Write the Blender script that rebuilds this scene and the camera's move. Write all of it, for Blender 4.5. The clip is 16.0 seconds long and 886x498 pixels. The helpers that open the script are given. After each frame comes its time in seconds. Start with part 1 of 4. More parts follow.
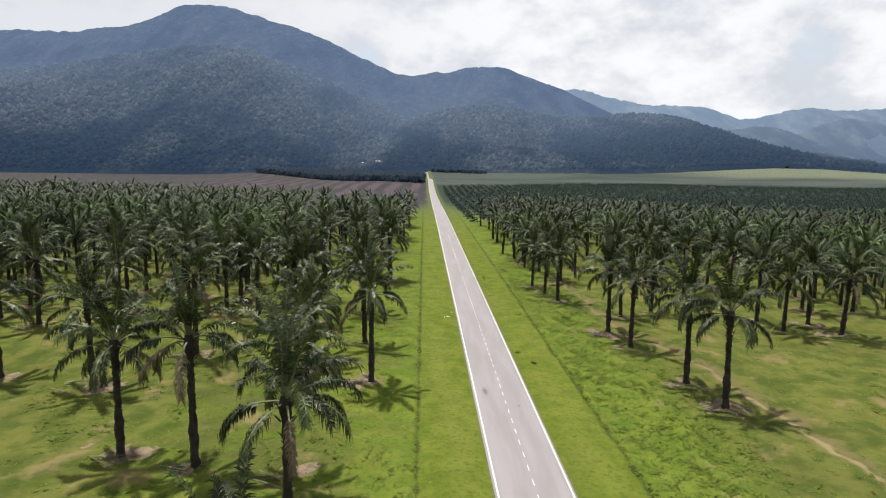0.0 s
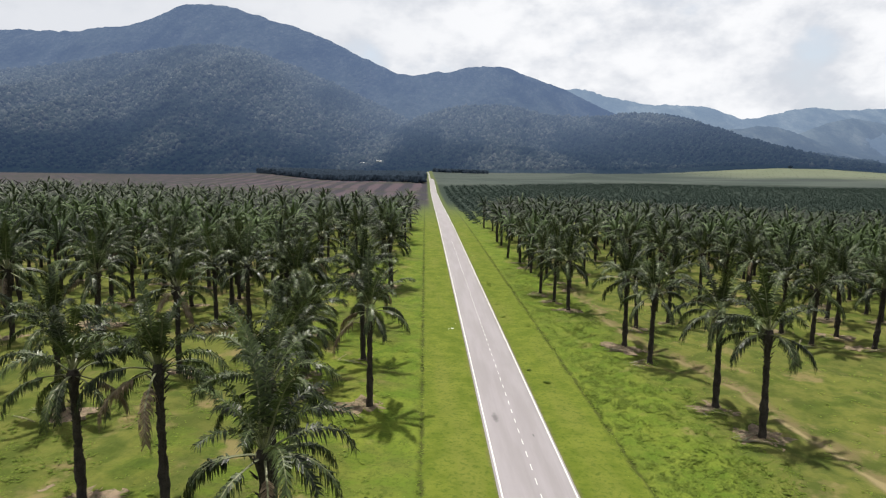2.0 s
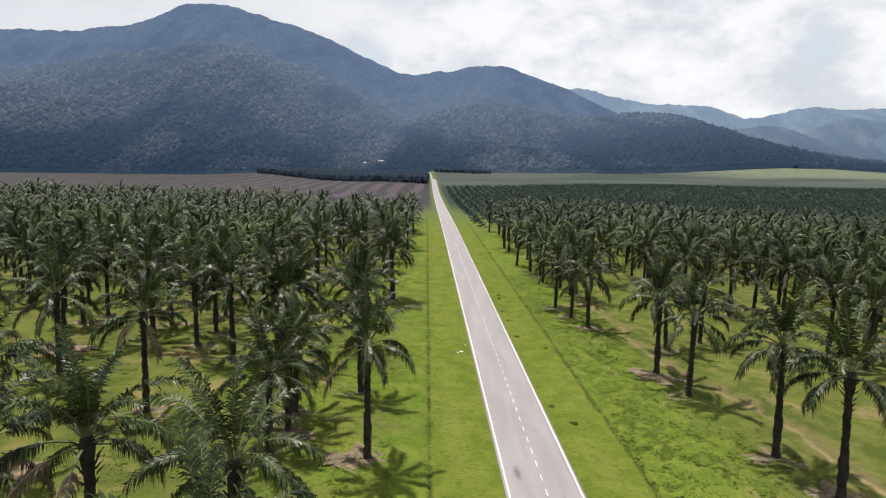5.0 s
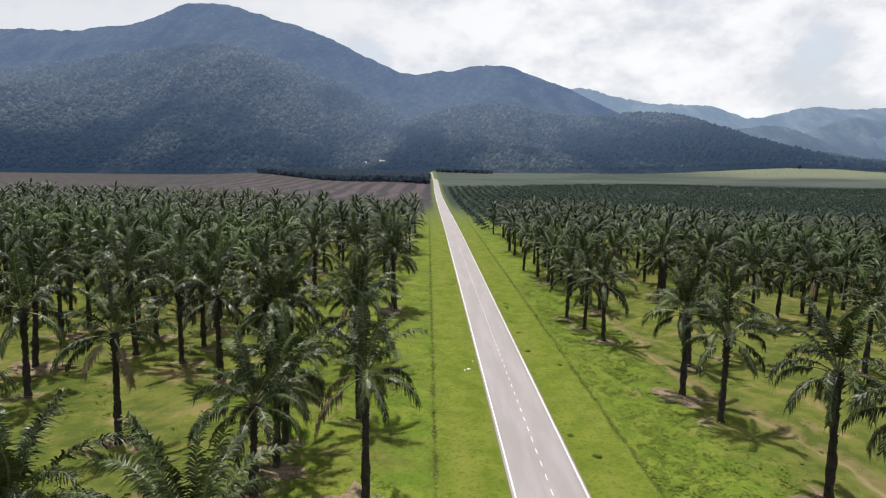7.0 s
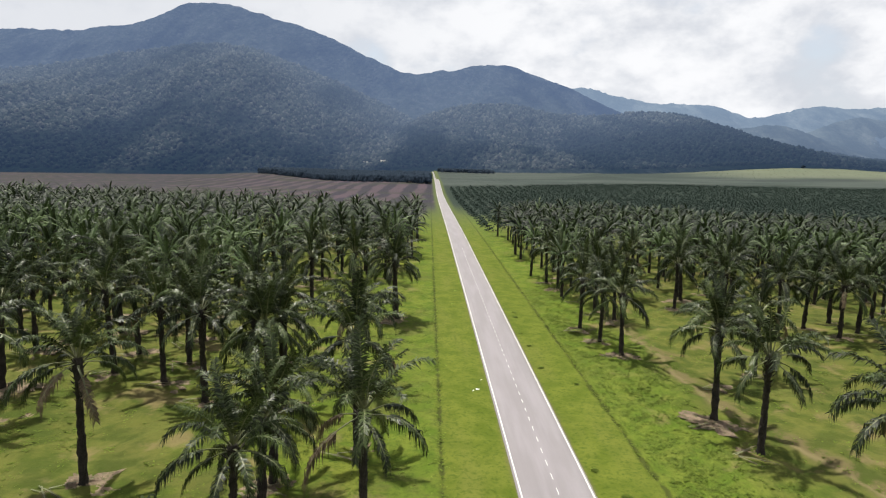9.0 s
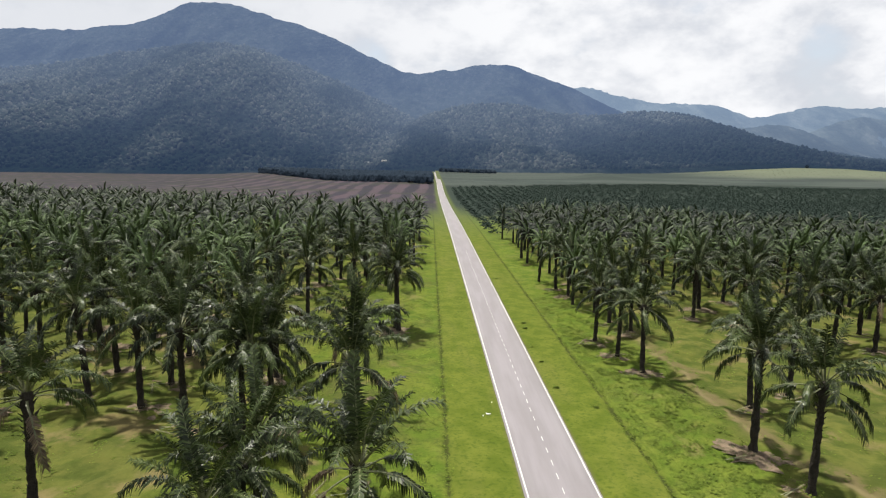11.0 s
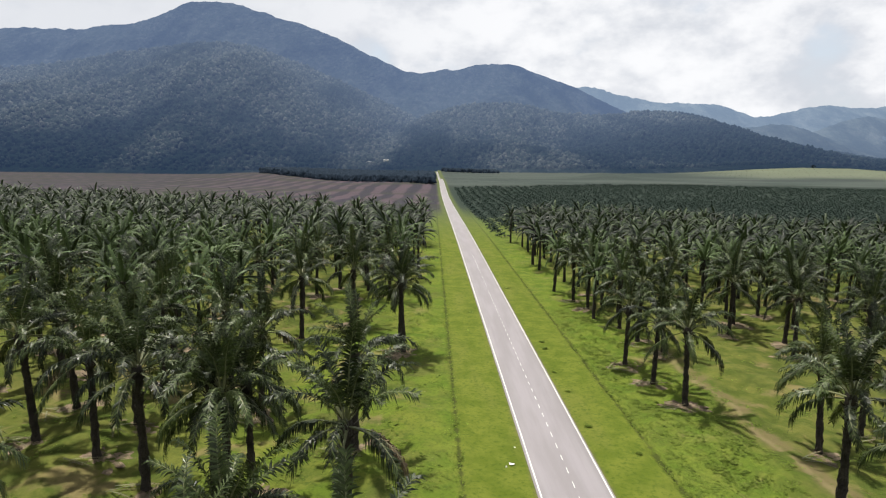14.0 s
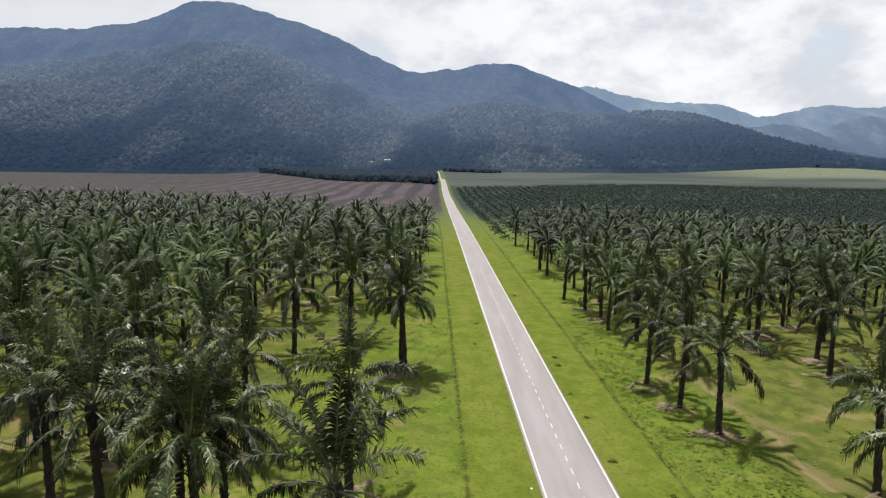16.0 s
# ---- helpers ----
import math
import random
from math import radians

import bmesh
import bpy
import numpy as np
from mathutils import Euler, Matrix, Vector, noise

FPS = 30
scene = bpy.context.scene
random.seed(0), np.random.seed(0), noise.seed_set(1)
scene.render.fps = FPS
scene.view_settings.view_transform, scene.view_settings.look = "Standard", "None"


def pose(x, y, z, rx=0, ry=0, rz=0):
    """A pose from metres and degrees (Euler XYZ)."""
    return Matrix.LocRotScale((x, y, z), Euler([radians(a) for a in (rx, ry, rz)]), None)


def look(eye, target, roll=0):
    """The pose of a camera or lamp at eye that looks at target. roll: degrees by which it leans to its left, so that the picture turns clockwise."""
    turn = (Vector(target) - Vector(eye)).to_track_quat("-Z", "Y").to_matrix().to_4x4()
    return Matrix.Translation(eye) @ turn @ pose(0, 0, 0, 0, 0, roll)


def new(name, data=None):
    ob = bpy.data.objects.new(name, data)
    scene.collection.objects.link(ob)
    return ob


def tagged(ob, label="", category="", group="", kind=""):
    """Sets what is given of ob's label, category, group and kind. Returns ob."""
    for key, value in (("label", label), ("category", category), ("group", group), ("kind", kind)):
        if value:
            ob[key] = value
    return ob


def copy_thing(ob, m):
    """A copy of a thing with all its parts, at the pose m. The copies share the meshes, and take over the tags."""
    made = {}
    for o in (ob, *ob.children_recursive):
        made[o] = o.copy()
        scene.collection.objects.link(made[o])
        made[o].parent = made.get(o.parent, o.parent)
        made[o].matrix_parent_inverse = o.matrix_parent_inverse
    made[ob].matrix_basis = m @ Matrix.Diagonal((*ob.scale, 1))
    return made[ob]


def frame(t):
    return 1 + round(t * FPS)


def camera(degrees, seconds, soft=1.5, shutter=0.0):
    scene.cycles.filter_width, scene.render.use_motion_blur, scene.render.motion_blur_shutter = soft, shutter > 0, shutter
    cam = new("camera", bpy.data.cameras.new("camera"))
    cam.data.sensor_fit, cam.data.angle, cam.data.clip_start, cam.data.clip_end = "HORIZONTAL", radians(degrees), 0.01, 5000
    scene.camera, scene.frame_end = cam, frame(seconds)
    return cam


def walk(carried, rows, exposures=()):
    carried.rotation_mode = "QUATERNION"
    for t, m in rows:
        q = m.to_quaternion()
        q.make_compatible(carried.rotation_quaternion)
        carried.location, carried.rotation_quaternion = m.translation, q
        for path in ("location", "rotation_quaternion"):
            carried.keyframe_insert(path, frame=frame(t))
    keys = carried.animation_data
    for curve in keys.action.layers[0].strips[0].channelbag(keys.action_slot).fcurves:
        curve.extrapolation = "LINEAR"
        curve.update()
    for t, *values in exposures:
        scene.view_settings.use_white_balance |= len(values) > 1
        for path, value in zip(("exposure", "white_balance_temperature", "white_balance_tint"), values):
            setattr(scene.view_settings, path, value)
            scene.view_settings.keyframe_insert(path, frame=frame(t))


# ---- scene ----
# ---------------------------------------------------------------- camera and its flight
cam = camera(73.0, 16.0, soft=1.2)
# seconds, x, y, z, yaw, pitch, roll
PATH = [
    (0.0, -9.255, -5.438, 26.103, -1.931, -8.001, 0.868),
    (1.0, -9.382, -2.101, 26.224, -1.881, -8.011, 0.868),
    (2.0, -9.545, 1.268, 26.379, -1.830, -8.022, 0.868),
    (3.0, -9.734, 4.764, 26.573, -1.778, -8.033, 0.868),
    (4.0, -9.962, 8.338, 26.763, -1.725, -8.044, 0.868),
    (5.0, -10.156, 11.808, 26.913, -1.672, -8.055, 0.868),
    (6.0, -10.353, 15.222, 27.041, -1.618, -8.065, 0.868),
    (7.0, -10.594, 18.656, 27.150, -1.563, -8.076, 0.868),
    (8.0, -10.849, 22.098, 27.232, -1.507, -8.087, 0.868),
    (9.0, -11.068, 25.551, 27.300, -1.450, -8.098, 0.868),
    (10.0, -11.280, 29.046, 27.357, -1.392, -8.108, 0.868),
    (11.0, -11.522, 32.591, 27.409, -1.334, -8.119, 0.868),
    (12.0, -11.828, 36.193, 27.454, -1.275, -8.130, 0.868),
    (13.0, -12.180, 39.819, 27.494, -1.215, -8.141, 0.868),
    (14.0, -12.520, 43.498, 27.549, -1.154, -8.152, 0.868),
    (15.0, -12.760, 47.148, 27.615, -1.093, -8.162, 0.868),
    (16.0, -12.858, 50.780, 27.673, -1.030, -8.173, 0.868),
]
walk(cam, [(t, pose(x, y, z, 90 + pitch, 0, yaw) @ pose(0, 0, 0, 0, 0, roll)) for t, x, y, z, yaw, pitch, roll in PATH],
     [(0.0, 0.57), (16.0, 0.57)])

# ---------------------------------------------------------------- node helper


class Nodes:
    """Short hand for building a node tree."""

    def __init__(self, tree):
        self.tree = tree
        tree.nodes.clear()

    def add(self, kind, **sockets):
        n = self.tree.nodes.new(kind)
        for k, v in sockets.items():
            self.put(n.inputs[k.replace("_", " ")], v)
        return n

    def put(self, socket, v):
        if isinstance(v, bpy.types.NodeSocket):
            self.tree.links.new(v, socket)
        else:
            if socket.type == "RGBA" and len(v) == 3:
                v = (*v, 1.0)
            socket.default_value = v

    def place(self):
        return self.add("ShaderNodeNewGeometry").outputs["Position"]

    def noise(self, vec, scale, detail=3.0, rough=0.55):
        return self.add("ShaderNodeTexNoise", Vector=vec, Scale=scale, Detail=detail, Roughness=rough).outputs["Fac"]

    def cells(self, vec, scale, out="Distance"):
        return self.add("ShaderNodeTexVoronoi", Vector=vec, Scale=scale).outputs[out]

    def stretch(self, vec, x, y, z):
        n = self.add("ShaderNodeVectorMath", Vector=vec)
        n.operation = "MULTIPLY"
        n.inputs[1].default_value = (x, y, z)
        return n.outputs[0]

    def math(self, op, a, b=0.0, c=0.0):
        n = self.add("ShaderNodeMath")
        n.operation = op
        self.put(n.inputs[0], a), self.put(n.inputs[1], b), self.put(n.inputs[2], c)
        return n.outputs[0]

    def span(self, v, lo, hi, a=0.0, b=1.0, kind="SMOOTHSTEP"):
        n = self.add("ShaderNodeMapRange", Value=v)
        n.interpolation_type = kind
        for k, q in (("From Min", lo), ("From Max", hi), ("To Min", a), ("To Max", b)):
            n.inputs[k].default_value = q
        return n.outputs[0]

    def mix(self, fac, a, b, blend="MIX"):
        n = self.add("ShaderNodeMix")
        n.data_type, n.blend_type = "RGBA", blend
        self.put(n.inputs[0], fac), self.put(n.inputs[6], a), self.put(n.inputs[7], b)
        return n.outputs[2]

    def split(self, vec):
        return self.add("ShaderNodeSeparateXYZ", Vector=vec).outputs

    def bump(self, height, strength, distance):
        return self.add("ShaderNodeBump", Height=height, Strength=strength, Distance=distance).outputs[0]


def material(name):
    m = bpy.data.materials.new(name)
    m.use_nodes = True
    n = Nodes(m.node_tree)
    bsdf = n.add("ShaderNodeBsdfPrincipled")
    out = n.add("ShaderNodeOutputMaterial", Surface=bsdf.outputs[0])
    return m, n, bsdf, out


# ---------------------------------------------------------------- sky and sun
SUN_TO = Vector((-1.6, 2.6, 9.6)).normalized()   # towards the sun: high, ahead and to the left
elevation, bearing = math.asin(SUN_TO.z), math.atan2(SUN_TO.x, SUN_TO.y)

world = bpy.data.worlds.new("world")
scene.world = world
world.use_nodes = True
n = Nodes(world.node_tree)
sky = n.add("ShaderNodeTexSky")
sky.sky_type, sky.sun_disc = "NISHITA", False
sky.sun_elevation, sky.sun_rotation = elevation, bearing
sky.altitude, sky.air_density, sky.dust_density = 30, 1.2, 2.0
way = n.add("ShaderNodeTexCoord").outputs["Generated"]
x, y, z = n.split(way)
# heaped clouds: soft lumps at three sizes, a little wider than high
puffs = n.stretch(way, 1.0, 1.0, 1.7)
big, mid, small = n.noise(puffs, 3.0, 4.0, 0.55), n.noise(puffs, 8.0, 5.0, 0.55), n.noise(puffs, 22.0, 5.0, 0.6)
cover = n.span(n.math("ADD", n.math("MULTIPLY", big, 0.65), n.math("MULTIPLY", mid, 0.35)), 0.32, 0.46)
lump = n.math("ADD", n.math("MULTIPLY", mid, 0.55), n.math("ADD", n.math("MULTIPLY", small, 0.2), n.math("MULTIPLY", big, 0.25)))
shade = n.math("MULTIPLY", n.span(lump, 0.38, 0.58), n.span(x, -0.45, 0.2, 0.35, 1.0))      # greyer cloud over the mountain
cloud = n.mix(shade, (0.455, 0.475, 0.515), (0.655, 0.66, 0.675))
cloud = n.mix(n.span(z, 0.22, 0.6, 0.0, 0.3), cloud, (0.30, 0.315, 0.345))       # grey bases of the clouds overhead
clear = n.mix(1.0, sky.outputs[0], (0.09, 0.09, 0.09), "MULTIPLY")
clear = n.mix(0.6, clear, (0.54, 0.58, 0.64))
total = n.mix(cover, clear, cloud)
bg = n.add("ShaderNodeBackground", Color=total, Strength=1.0)
n.add("ShaderNodeOutputWorld", Surface=bg.outputs[0])

sun = new("sun", bpy.data.lights.new("sun", "SUN"))
sun.data.energy, sun.data.angle, sun.data.color = 4.9, radians(1.8), (1.0, 0.95, 0.86)
sun.matrix_world = look(SUN_TO * 100, (0, 0, 0))

# ---------------------------------------------------------------- materials


def leaf_material(name, dark, light, rough=0.42, back=0.25, gloss=0.3):
    m, n, b, out = material(name)
    p = n.place()
    one = n.add("ShaderNodeObjectInfo").outputs["Random"]
    isle = n.add("ShaderNodeNewGeometry").outputs["Random Per Island"]
    f = n.math("ADD", n.math("MULTIPLY", one, 0.35), n.math("MULTIPLY", isle, 0.35))
    f = n.math("ADD", f, n.math("MULTIPLY", n.noise(p, 0.8, 2.0), 0.35))
    c = n.mix(n.span(f, 0.25, 0.85), dark, light)
    n.put(b.inputs["Base Color"], c)
    n.put(b.inputs["Roughness"], n.span(n.noise(p, 3.0), 0.3, 0.7, rough - 0.08, rough + 0.12))
    b.inputs["Specular IOR Level"].default_value = gloss
    tr = n.add("ShaderNodeBsdfTranslucent", Color=n.mix(0.5, c, light))
    mixed = n.add("ShaderNodeMixShader", Fac=back)
    n.put(mixed.inputs[1], b.outputs[0]), n.put(mixed.inputs[2], tr.outputs[0])
    n.put(out.inputs[0], mixed.outputs[0])
    return m


def rough_material(name, colours, scales=(0.6, 5.0), rough=0.9, relief=0.03, metal=0.0):
    m, n, b, out = material(name)
    p = n.place()
    a, c = n.noise(p, scales[0], 4.0), n.noise(p, scales[1], 5.0, 0.65)
    col = n.mix(n.span(a, 0.35, 0.65), colours[0], colours[1])
    col = n.mix(n.span(c, 0.45, 0.75), col, colours[2])
    n.put(b.inputs["Base Color"], col)
    n.put(b.inputs["Roughness"], n.span(c, 0.3, 0.7, rough - 0.1, min(1.0, rough + 0.08)))
    b.inputs["Metallic"].default_value = metal
    b.inputs["Specular IOR Level"].default_value = 0.3
    n.put(b.inputs["Normal"], n.bump(c, 0.6, relief))
    return m


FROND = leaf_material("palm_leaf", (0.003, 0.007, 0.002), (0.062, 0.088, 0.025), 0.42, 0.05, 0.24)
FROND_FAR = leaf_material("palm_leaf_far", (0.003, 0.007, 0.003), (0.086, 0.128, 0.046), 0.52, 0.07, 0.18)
RIB = leaf_material("leaf_stalk", (0.07, 0.08, 0.035), (0.15, 0.155, 0.08), 0.5, 0.0)
DRY = leaf_material("dry_leaf", (0.060, 0.043, 0.026), (0.160, 0.118, 0.070), 0.7, 0.15)
WEED = leaf_material("weed_leaf", (0.070, 0.108, 0.012), (0.138, 0.182, 0.026), 0.7, 0.45, 0.15)
# woods and young palms: bluish distance haze is put into the leaf colours
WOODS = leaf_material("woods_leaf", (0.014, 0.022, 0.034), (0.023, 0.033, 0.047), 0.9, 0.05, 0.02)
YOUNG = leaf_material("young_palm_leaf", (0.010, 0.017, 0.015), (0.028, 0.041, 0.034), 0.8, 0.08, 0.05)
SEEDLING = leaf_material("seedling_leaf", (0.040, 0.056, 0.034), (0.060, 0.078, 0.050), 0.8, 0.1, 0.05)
BARK = rough_material("palm_bark", ((0.018, 0.015, 0.012), (0.036, 0.030, 0.023), (0.009, 0.008, 0.006)), (1.2, 9.0), 0.95, 0.06)
SOIL = rough_material("bare_soil", ((0.092, 0.068, 0.044), (0.182, 0.134, 0.092), (0.050, 0.064, 0.016)), (0.9, 1.9), 0.95, 0.10)
PAINT = rough_material("road_paint", ((0.561, 0.561, 0.527), (0.476, 0.476, 0.451), (0.340, 0.332, 0.315)), (0.8, 6.0), 0.7, 0.003)
LITTER = rough_material("white_plastic", ((0.663, 0.663, 0.646), (0.612, 0.612, 0.595), (0.468, 0.468, 0.442)), (2.0, 9.0), 0.5, 0.01)
ROOF = rough_material("sheet_roof", ((0.30, 0.31, 0.32), (0.25, 0.26, 0.27), (0.20, 0.18, 0.16)), (0.2, 1.5), 0.5, 0.02)
PLASTER = rough_material("plaster_wall", ((0.468, 0.451, 0.408), (0.408, 0.391, 0.357), (0.323, 0.306, 0.281)), (0.3, 2.0), 0.9, 0.01)
GLASS = rough_material("window_glass", ((0.03, 0.035, 0.04), (0.04, 0.045, 0.05), (0.02, 0.02, 0.025)), (0.5, 2.0), 0.15, 0.0)

# asphalt: pale, worn, with wheel tracks, lengthwise streaks and one oil stain
ASPHALT, n, b, out = material("asphalt")
p = n.place()
px, py, pz = n.split(p)
fine = n.noise(p, 14.0, 5.0, 0.7)
wide = n.noise(n.stretch(p, 0.5, 0.06, 0.5), 1.0, 4.0)
streak = n.noise(n.stretch(p, 3.0, 0.05, 1.0), 1.0, 4.0)
c = n.mix(n.span(wide, 0.35, 0.65), (0.164, 0.150, 0.156), (0.208, 0.193, 0.203))
c = n.mix(n.span(streak, 0.45, 0.8, 0.0, 0.25), c, (0.133, 0.122, 0.130))
c = n.mix(n.span(fine, 0.5, 0.8, 0.0, 0.35), c, (0.250, 0.237, 0.246))
dx, dy = n.math("MULTIPLY", n.math("ADD", px, 1.87), 1.7), n.math("MULTIPLY", n.math("SUBTRACT", py, 61.1), 0.45)
gap = n.math("SQRT", n.math("ADD", n.math("MULTIPLY", dx, dx), n.math("MULTIPLY", dy, dy)))
gap = n.math("ADD", gap, n.math("MULTIPLY", n.noise(p, 2.5), 0.6))
c = n.mix(n.span(gap, 0.45, 1.05, 0.75, 0.0), c, (0.060, 0.055, 0.058))
dx, dy = n.math("MULTIPLY", n.math("SUBTRACT", px, 1.45), 3.5), n.math("SUBTRACT", py, 57.0)
gap = n.math("ADD", n.math("SQRT", n.math("ADD", n.math("MULTIPLY", dx, dx), n.math("MULTIPLY", dy, dy))), n.math("MULTIPLY", n.noise(p, 4.0), 0.5))
c = n.mix(n.span(gap, 0.3, 0.75, 0.8, 0.0), c, (0.060, 0.055, 0.058))
n.put(b.inputs["Base Color"], c)
n.put(b.inputs["Roughness"], n.span(wide, 0.3, 0.7, 0.72, 0.9))
n.put(b.inputs["Normal"], n.bump(fine, 0.5, 0.012))

# ground: mown verge by the road, weedy grass under the palms, far fields
GROUND, n, b, out = material("ground_cover")
p = n.place()
px, py, pz = n.split(p)
n1, n2, n3 = n.noise(p, 0.055, 4.0), n.noise(p, 0.35, 5.0, 0.6), n.noise(p, 2.2, 6.0, 0.7)
n4 = n.noise(n.stretch(p, 0.22, 0.05, 1.0), 1.0, 4.0)
side = n.math("ABSOLUTE", n.math("ADD", px, n.math("MULTIPLY", n.math("SUBTRACT", n2, 0.5), 0.8)))
verge = n.mix(n.span(n2, 0.35, 0.65), (0.067, 0.091, 0.011), (0.099, 0.119, 0.018))
verge = n.mix(n.span(n4, 0.45, 0.7, 0.0, 0.7), verge, (0.110, 0.120, 0.025))
verge = n.mix(n.span(n3, 0.47, 0.68, 0.0, 0.75), verge, (0.038, 0.064, 0.008))
grass = n.mix(n.span(n2, 0.35, 0.62), (0.050, 0.078, 0.010), (0.098, 0.118, 0.018))
grass = n.mix(n.span(n.noise(n.stretch(p, 1.0, 0.6, 1.0), 0.09, 5.0, 0.6), 0.48, 0.62, 0.0, 0.8), grass, (0.122, 0.136, 0.022))
grass = n.mix(n.span(n1, 0.42, 0.62, 0.0, 0.85), grass, (0.066, 0.070, 0.020))
grass = n.mix(n.span(n.noise(n.stretch(p, 1.0, 1.6, 1.0), 0.2, 4.0, 0.65), 0.50, 0.58, 0.0, 0.6), grass, (0.074, 0.112, 0.012))     # clumps of fresh growth
grass = n.mix(n.span(n3, 0.46, 0.68, 0.0, 0.7), grass, (0.030, 0.050, 0.007))
grass = n.mix(n.span(n.noise(p, 0.75, 5.0, 0.65), 0.54, 0.66, 0.0, 0.7), grass, (0.030, 0.052, 0.008))
grass = n.mix(n.span(n.math("ADD", n.math("ABSOLUTE", px), n.math("ADD", n.math("MULTIPLY", n1, 16.0), n.span(px, -10.0, 0.0, -12.0, 0.0))), 22.0, 34.0, 0.0, 0.75), grass,
              n.mix(n.span(n2, 0.38, 0.62), (0.043, 0.057, 0.012), (0.090, 0.094, 0.024)))     # duller, browner growth under the palms
lush = n.math("ADD", n.math("ABSOLUTE", px), n.math("MULTIPLY", n.math("SUBTRACT", n.noise(p, 0.11, 4.0), 0.5), 16.0))
lush = n.math("ADD", lush, n.span(px, -12.0, 0.0, 7.0, 0.0))
lush = n.math("MULTIPLY", n.span(lush, 16.0, 25.0, 0.8, 0.0), n.span(n3, 0.42, 0.62, 1.0, 0.35))
grass = n.mix(lush, grass, n.mix(n.span(n2, 0.35, 0.65), (0.066, 0.106, 0.012), (0.106, 0.136, 0.020)))
bare = n.math("MULTIPLY", n.span(n.noise(p, 0.16, 5.0, 0.6), 0.56, 0.68), n.span(n.math("ABSOLUTE", px), 11.0, 18.0, 0.1, 0.7))
grass = n.mix(bare, grass, (0.160, 0.122, 0.060))
# worn sandy track beside the outer row of palms: trodden earth with a pale rut in it
off = n.math("SUBTRACT", px, n.span(py, 92.0, 70.0, 22.9, 29.5))
off = n.math("SUBTRACT", off, n.span(py, 62.0, 44.0, 0.0, 1.0, "LINEAR"))
off = n.math("ADD", off, n.math("MULTIPLY", n.math("SUBTRACT", n.noise(p, 0.12, 3.0), 0.5), 3.0))
reach = n.span(py, 118.0, 140.0, 1.0, 0.0)
trod = n.math("MULTIPLY", n.span(n.math("ABSOLUTE", n.math("SUBTRACT", off, 0.7)), 0.4, 2.2, 0.75, 0.0), n.span(n.math("ADD", n2, n.math("MULTIPLY", n3, 0.5)), 0.62, 0.82))
grass = n.mix(n.math("MULTIPLY", trod, reach), grass, (0.112, 0.086, 0.046))
rut = n.math("MULTIPLY", n.span(n.math("ABSOLUTE", off), 0.1, 0.65, 0.8, 0.0), n.math("MULTIPLY", n.span(n2, 0.38, 0.55), n.span(py, 74.0, 58.0, 0.45, 1.0)))
grass = n.mix(n.math("MULTIPLY", rut, reach), grass, (0.190, 0.154, 0.084))
c = n.mix(n.span(side, 9.0, 10.6), verge, grass)
# thin line of worn earth along the asphalt
c = n.mix(n.span(side, 3.3, 3.65, 0.6, 0.0), c, (0.092, 0.088, 0.038))
# bottoms of the two ditches: darker, broken by weeds
lane = n.math("ABSOLUTE", n.math("SUBTRACT", n.math("ABSOLUTE", px), 9.6))
lane = n.math("ADD", lane, n.math("MULTIPLY", n.math("SUBTRACT", n.noise(p, 1.1, 4.0, 0.7), 0.5), 1.7))
c = n.mix(n.span(lane, 0.0, 0.30, 0.7, 0.0), c, (0.025, 0.029, 0.010))
# far fields: cleared red earth with terraces on one side, young planting on the other
wob = n.math("MULTIPLY", n.math("SUBTRACT", n.noise(p, 0.006, 3.0), 0.5), 160.0)
far = n.math("ADD", py, wob)
terr = n.add("ShaderNodeTexWave", Vector=n.stretch(p, 1.0, 0.55, 0.0), Scale=0.014, Distortion=4.0, Detail=2.0).outputs["Fac"]
# cloud shade and haze over this field are mixed into its earth colours
red = n.mix(n.span(terr, 0.3, 0.7), (0.062, 0.047, 0.056), (0.030, 0.028, 0.036))
level = n.noise(n.stretch(p, 0.004, 0.045, 0.0), 1.0, 4.0, 0.65)
red = n.mix(n.math("MULTIPLY", n.span(px, -230.0, -340.0), n.span(level, 0.44, 0.58)), red, (0.030, 0.031, 0.033))     # level terraces on the outer part
red = n.mix(n.span(n.noise(n.stretch(p, 0.3, 1.0, 1.0), 0.02, 4.0), 0.45, 0.65, 0.0, 0.75), red, (0.034, 0.037, 0.027))
green = n.mix(n.span(n.noise(n.stretch(p, 0.3, 1.0, 1.0), 0.012, 4.0), 0.4, 0.62), (0.031, 0.041, 0.037), (0.050, 0.060, 0.053))
green = n.mix(n.span(n.math("SUBTRACT", far, n.span(px, 0.0, 330.0, 0.0, 170.0, "LINEAR")), 695.0, 785.0, 1.0, 0.0), green, (0.022, 0.032, 0.025))
# sunlight on the far hill, put into its grass colour
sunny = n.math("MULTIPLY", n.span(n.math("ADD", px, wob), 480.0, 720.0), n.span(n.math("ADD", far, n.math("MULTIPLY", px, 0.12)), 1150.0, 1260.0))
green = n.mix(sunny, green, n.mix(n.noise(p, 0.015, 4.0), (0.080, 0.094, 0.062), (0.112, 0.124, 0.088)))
afar = n.mix(n.span(px, -6.0, -3.0), red, green)
by_road = n.span(n.math("ABSOLUTE", px), 9.0, 14.0)
c = n.mix(n.math("MULTIPLY", n.span(py, 230.0, 420.0), 0.75), c, (0.062, 0.078, 0.034))       # haze over the far verge, put into the grass colour as grey
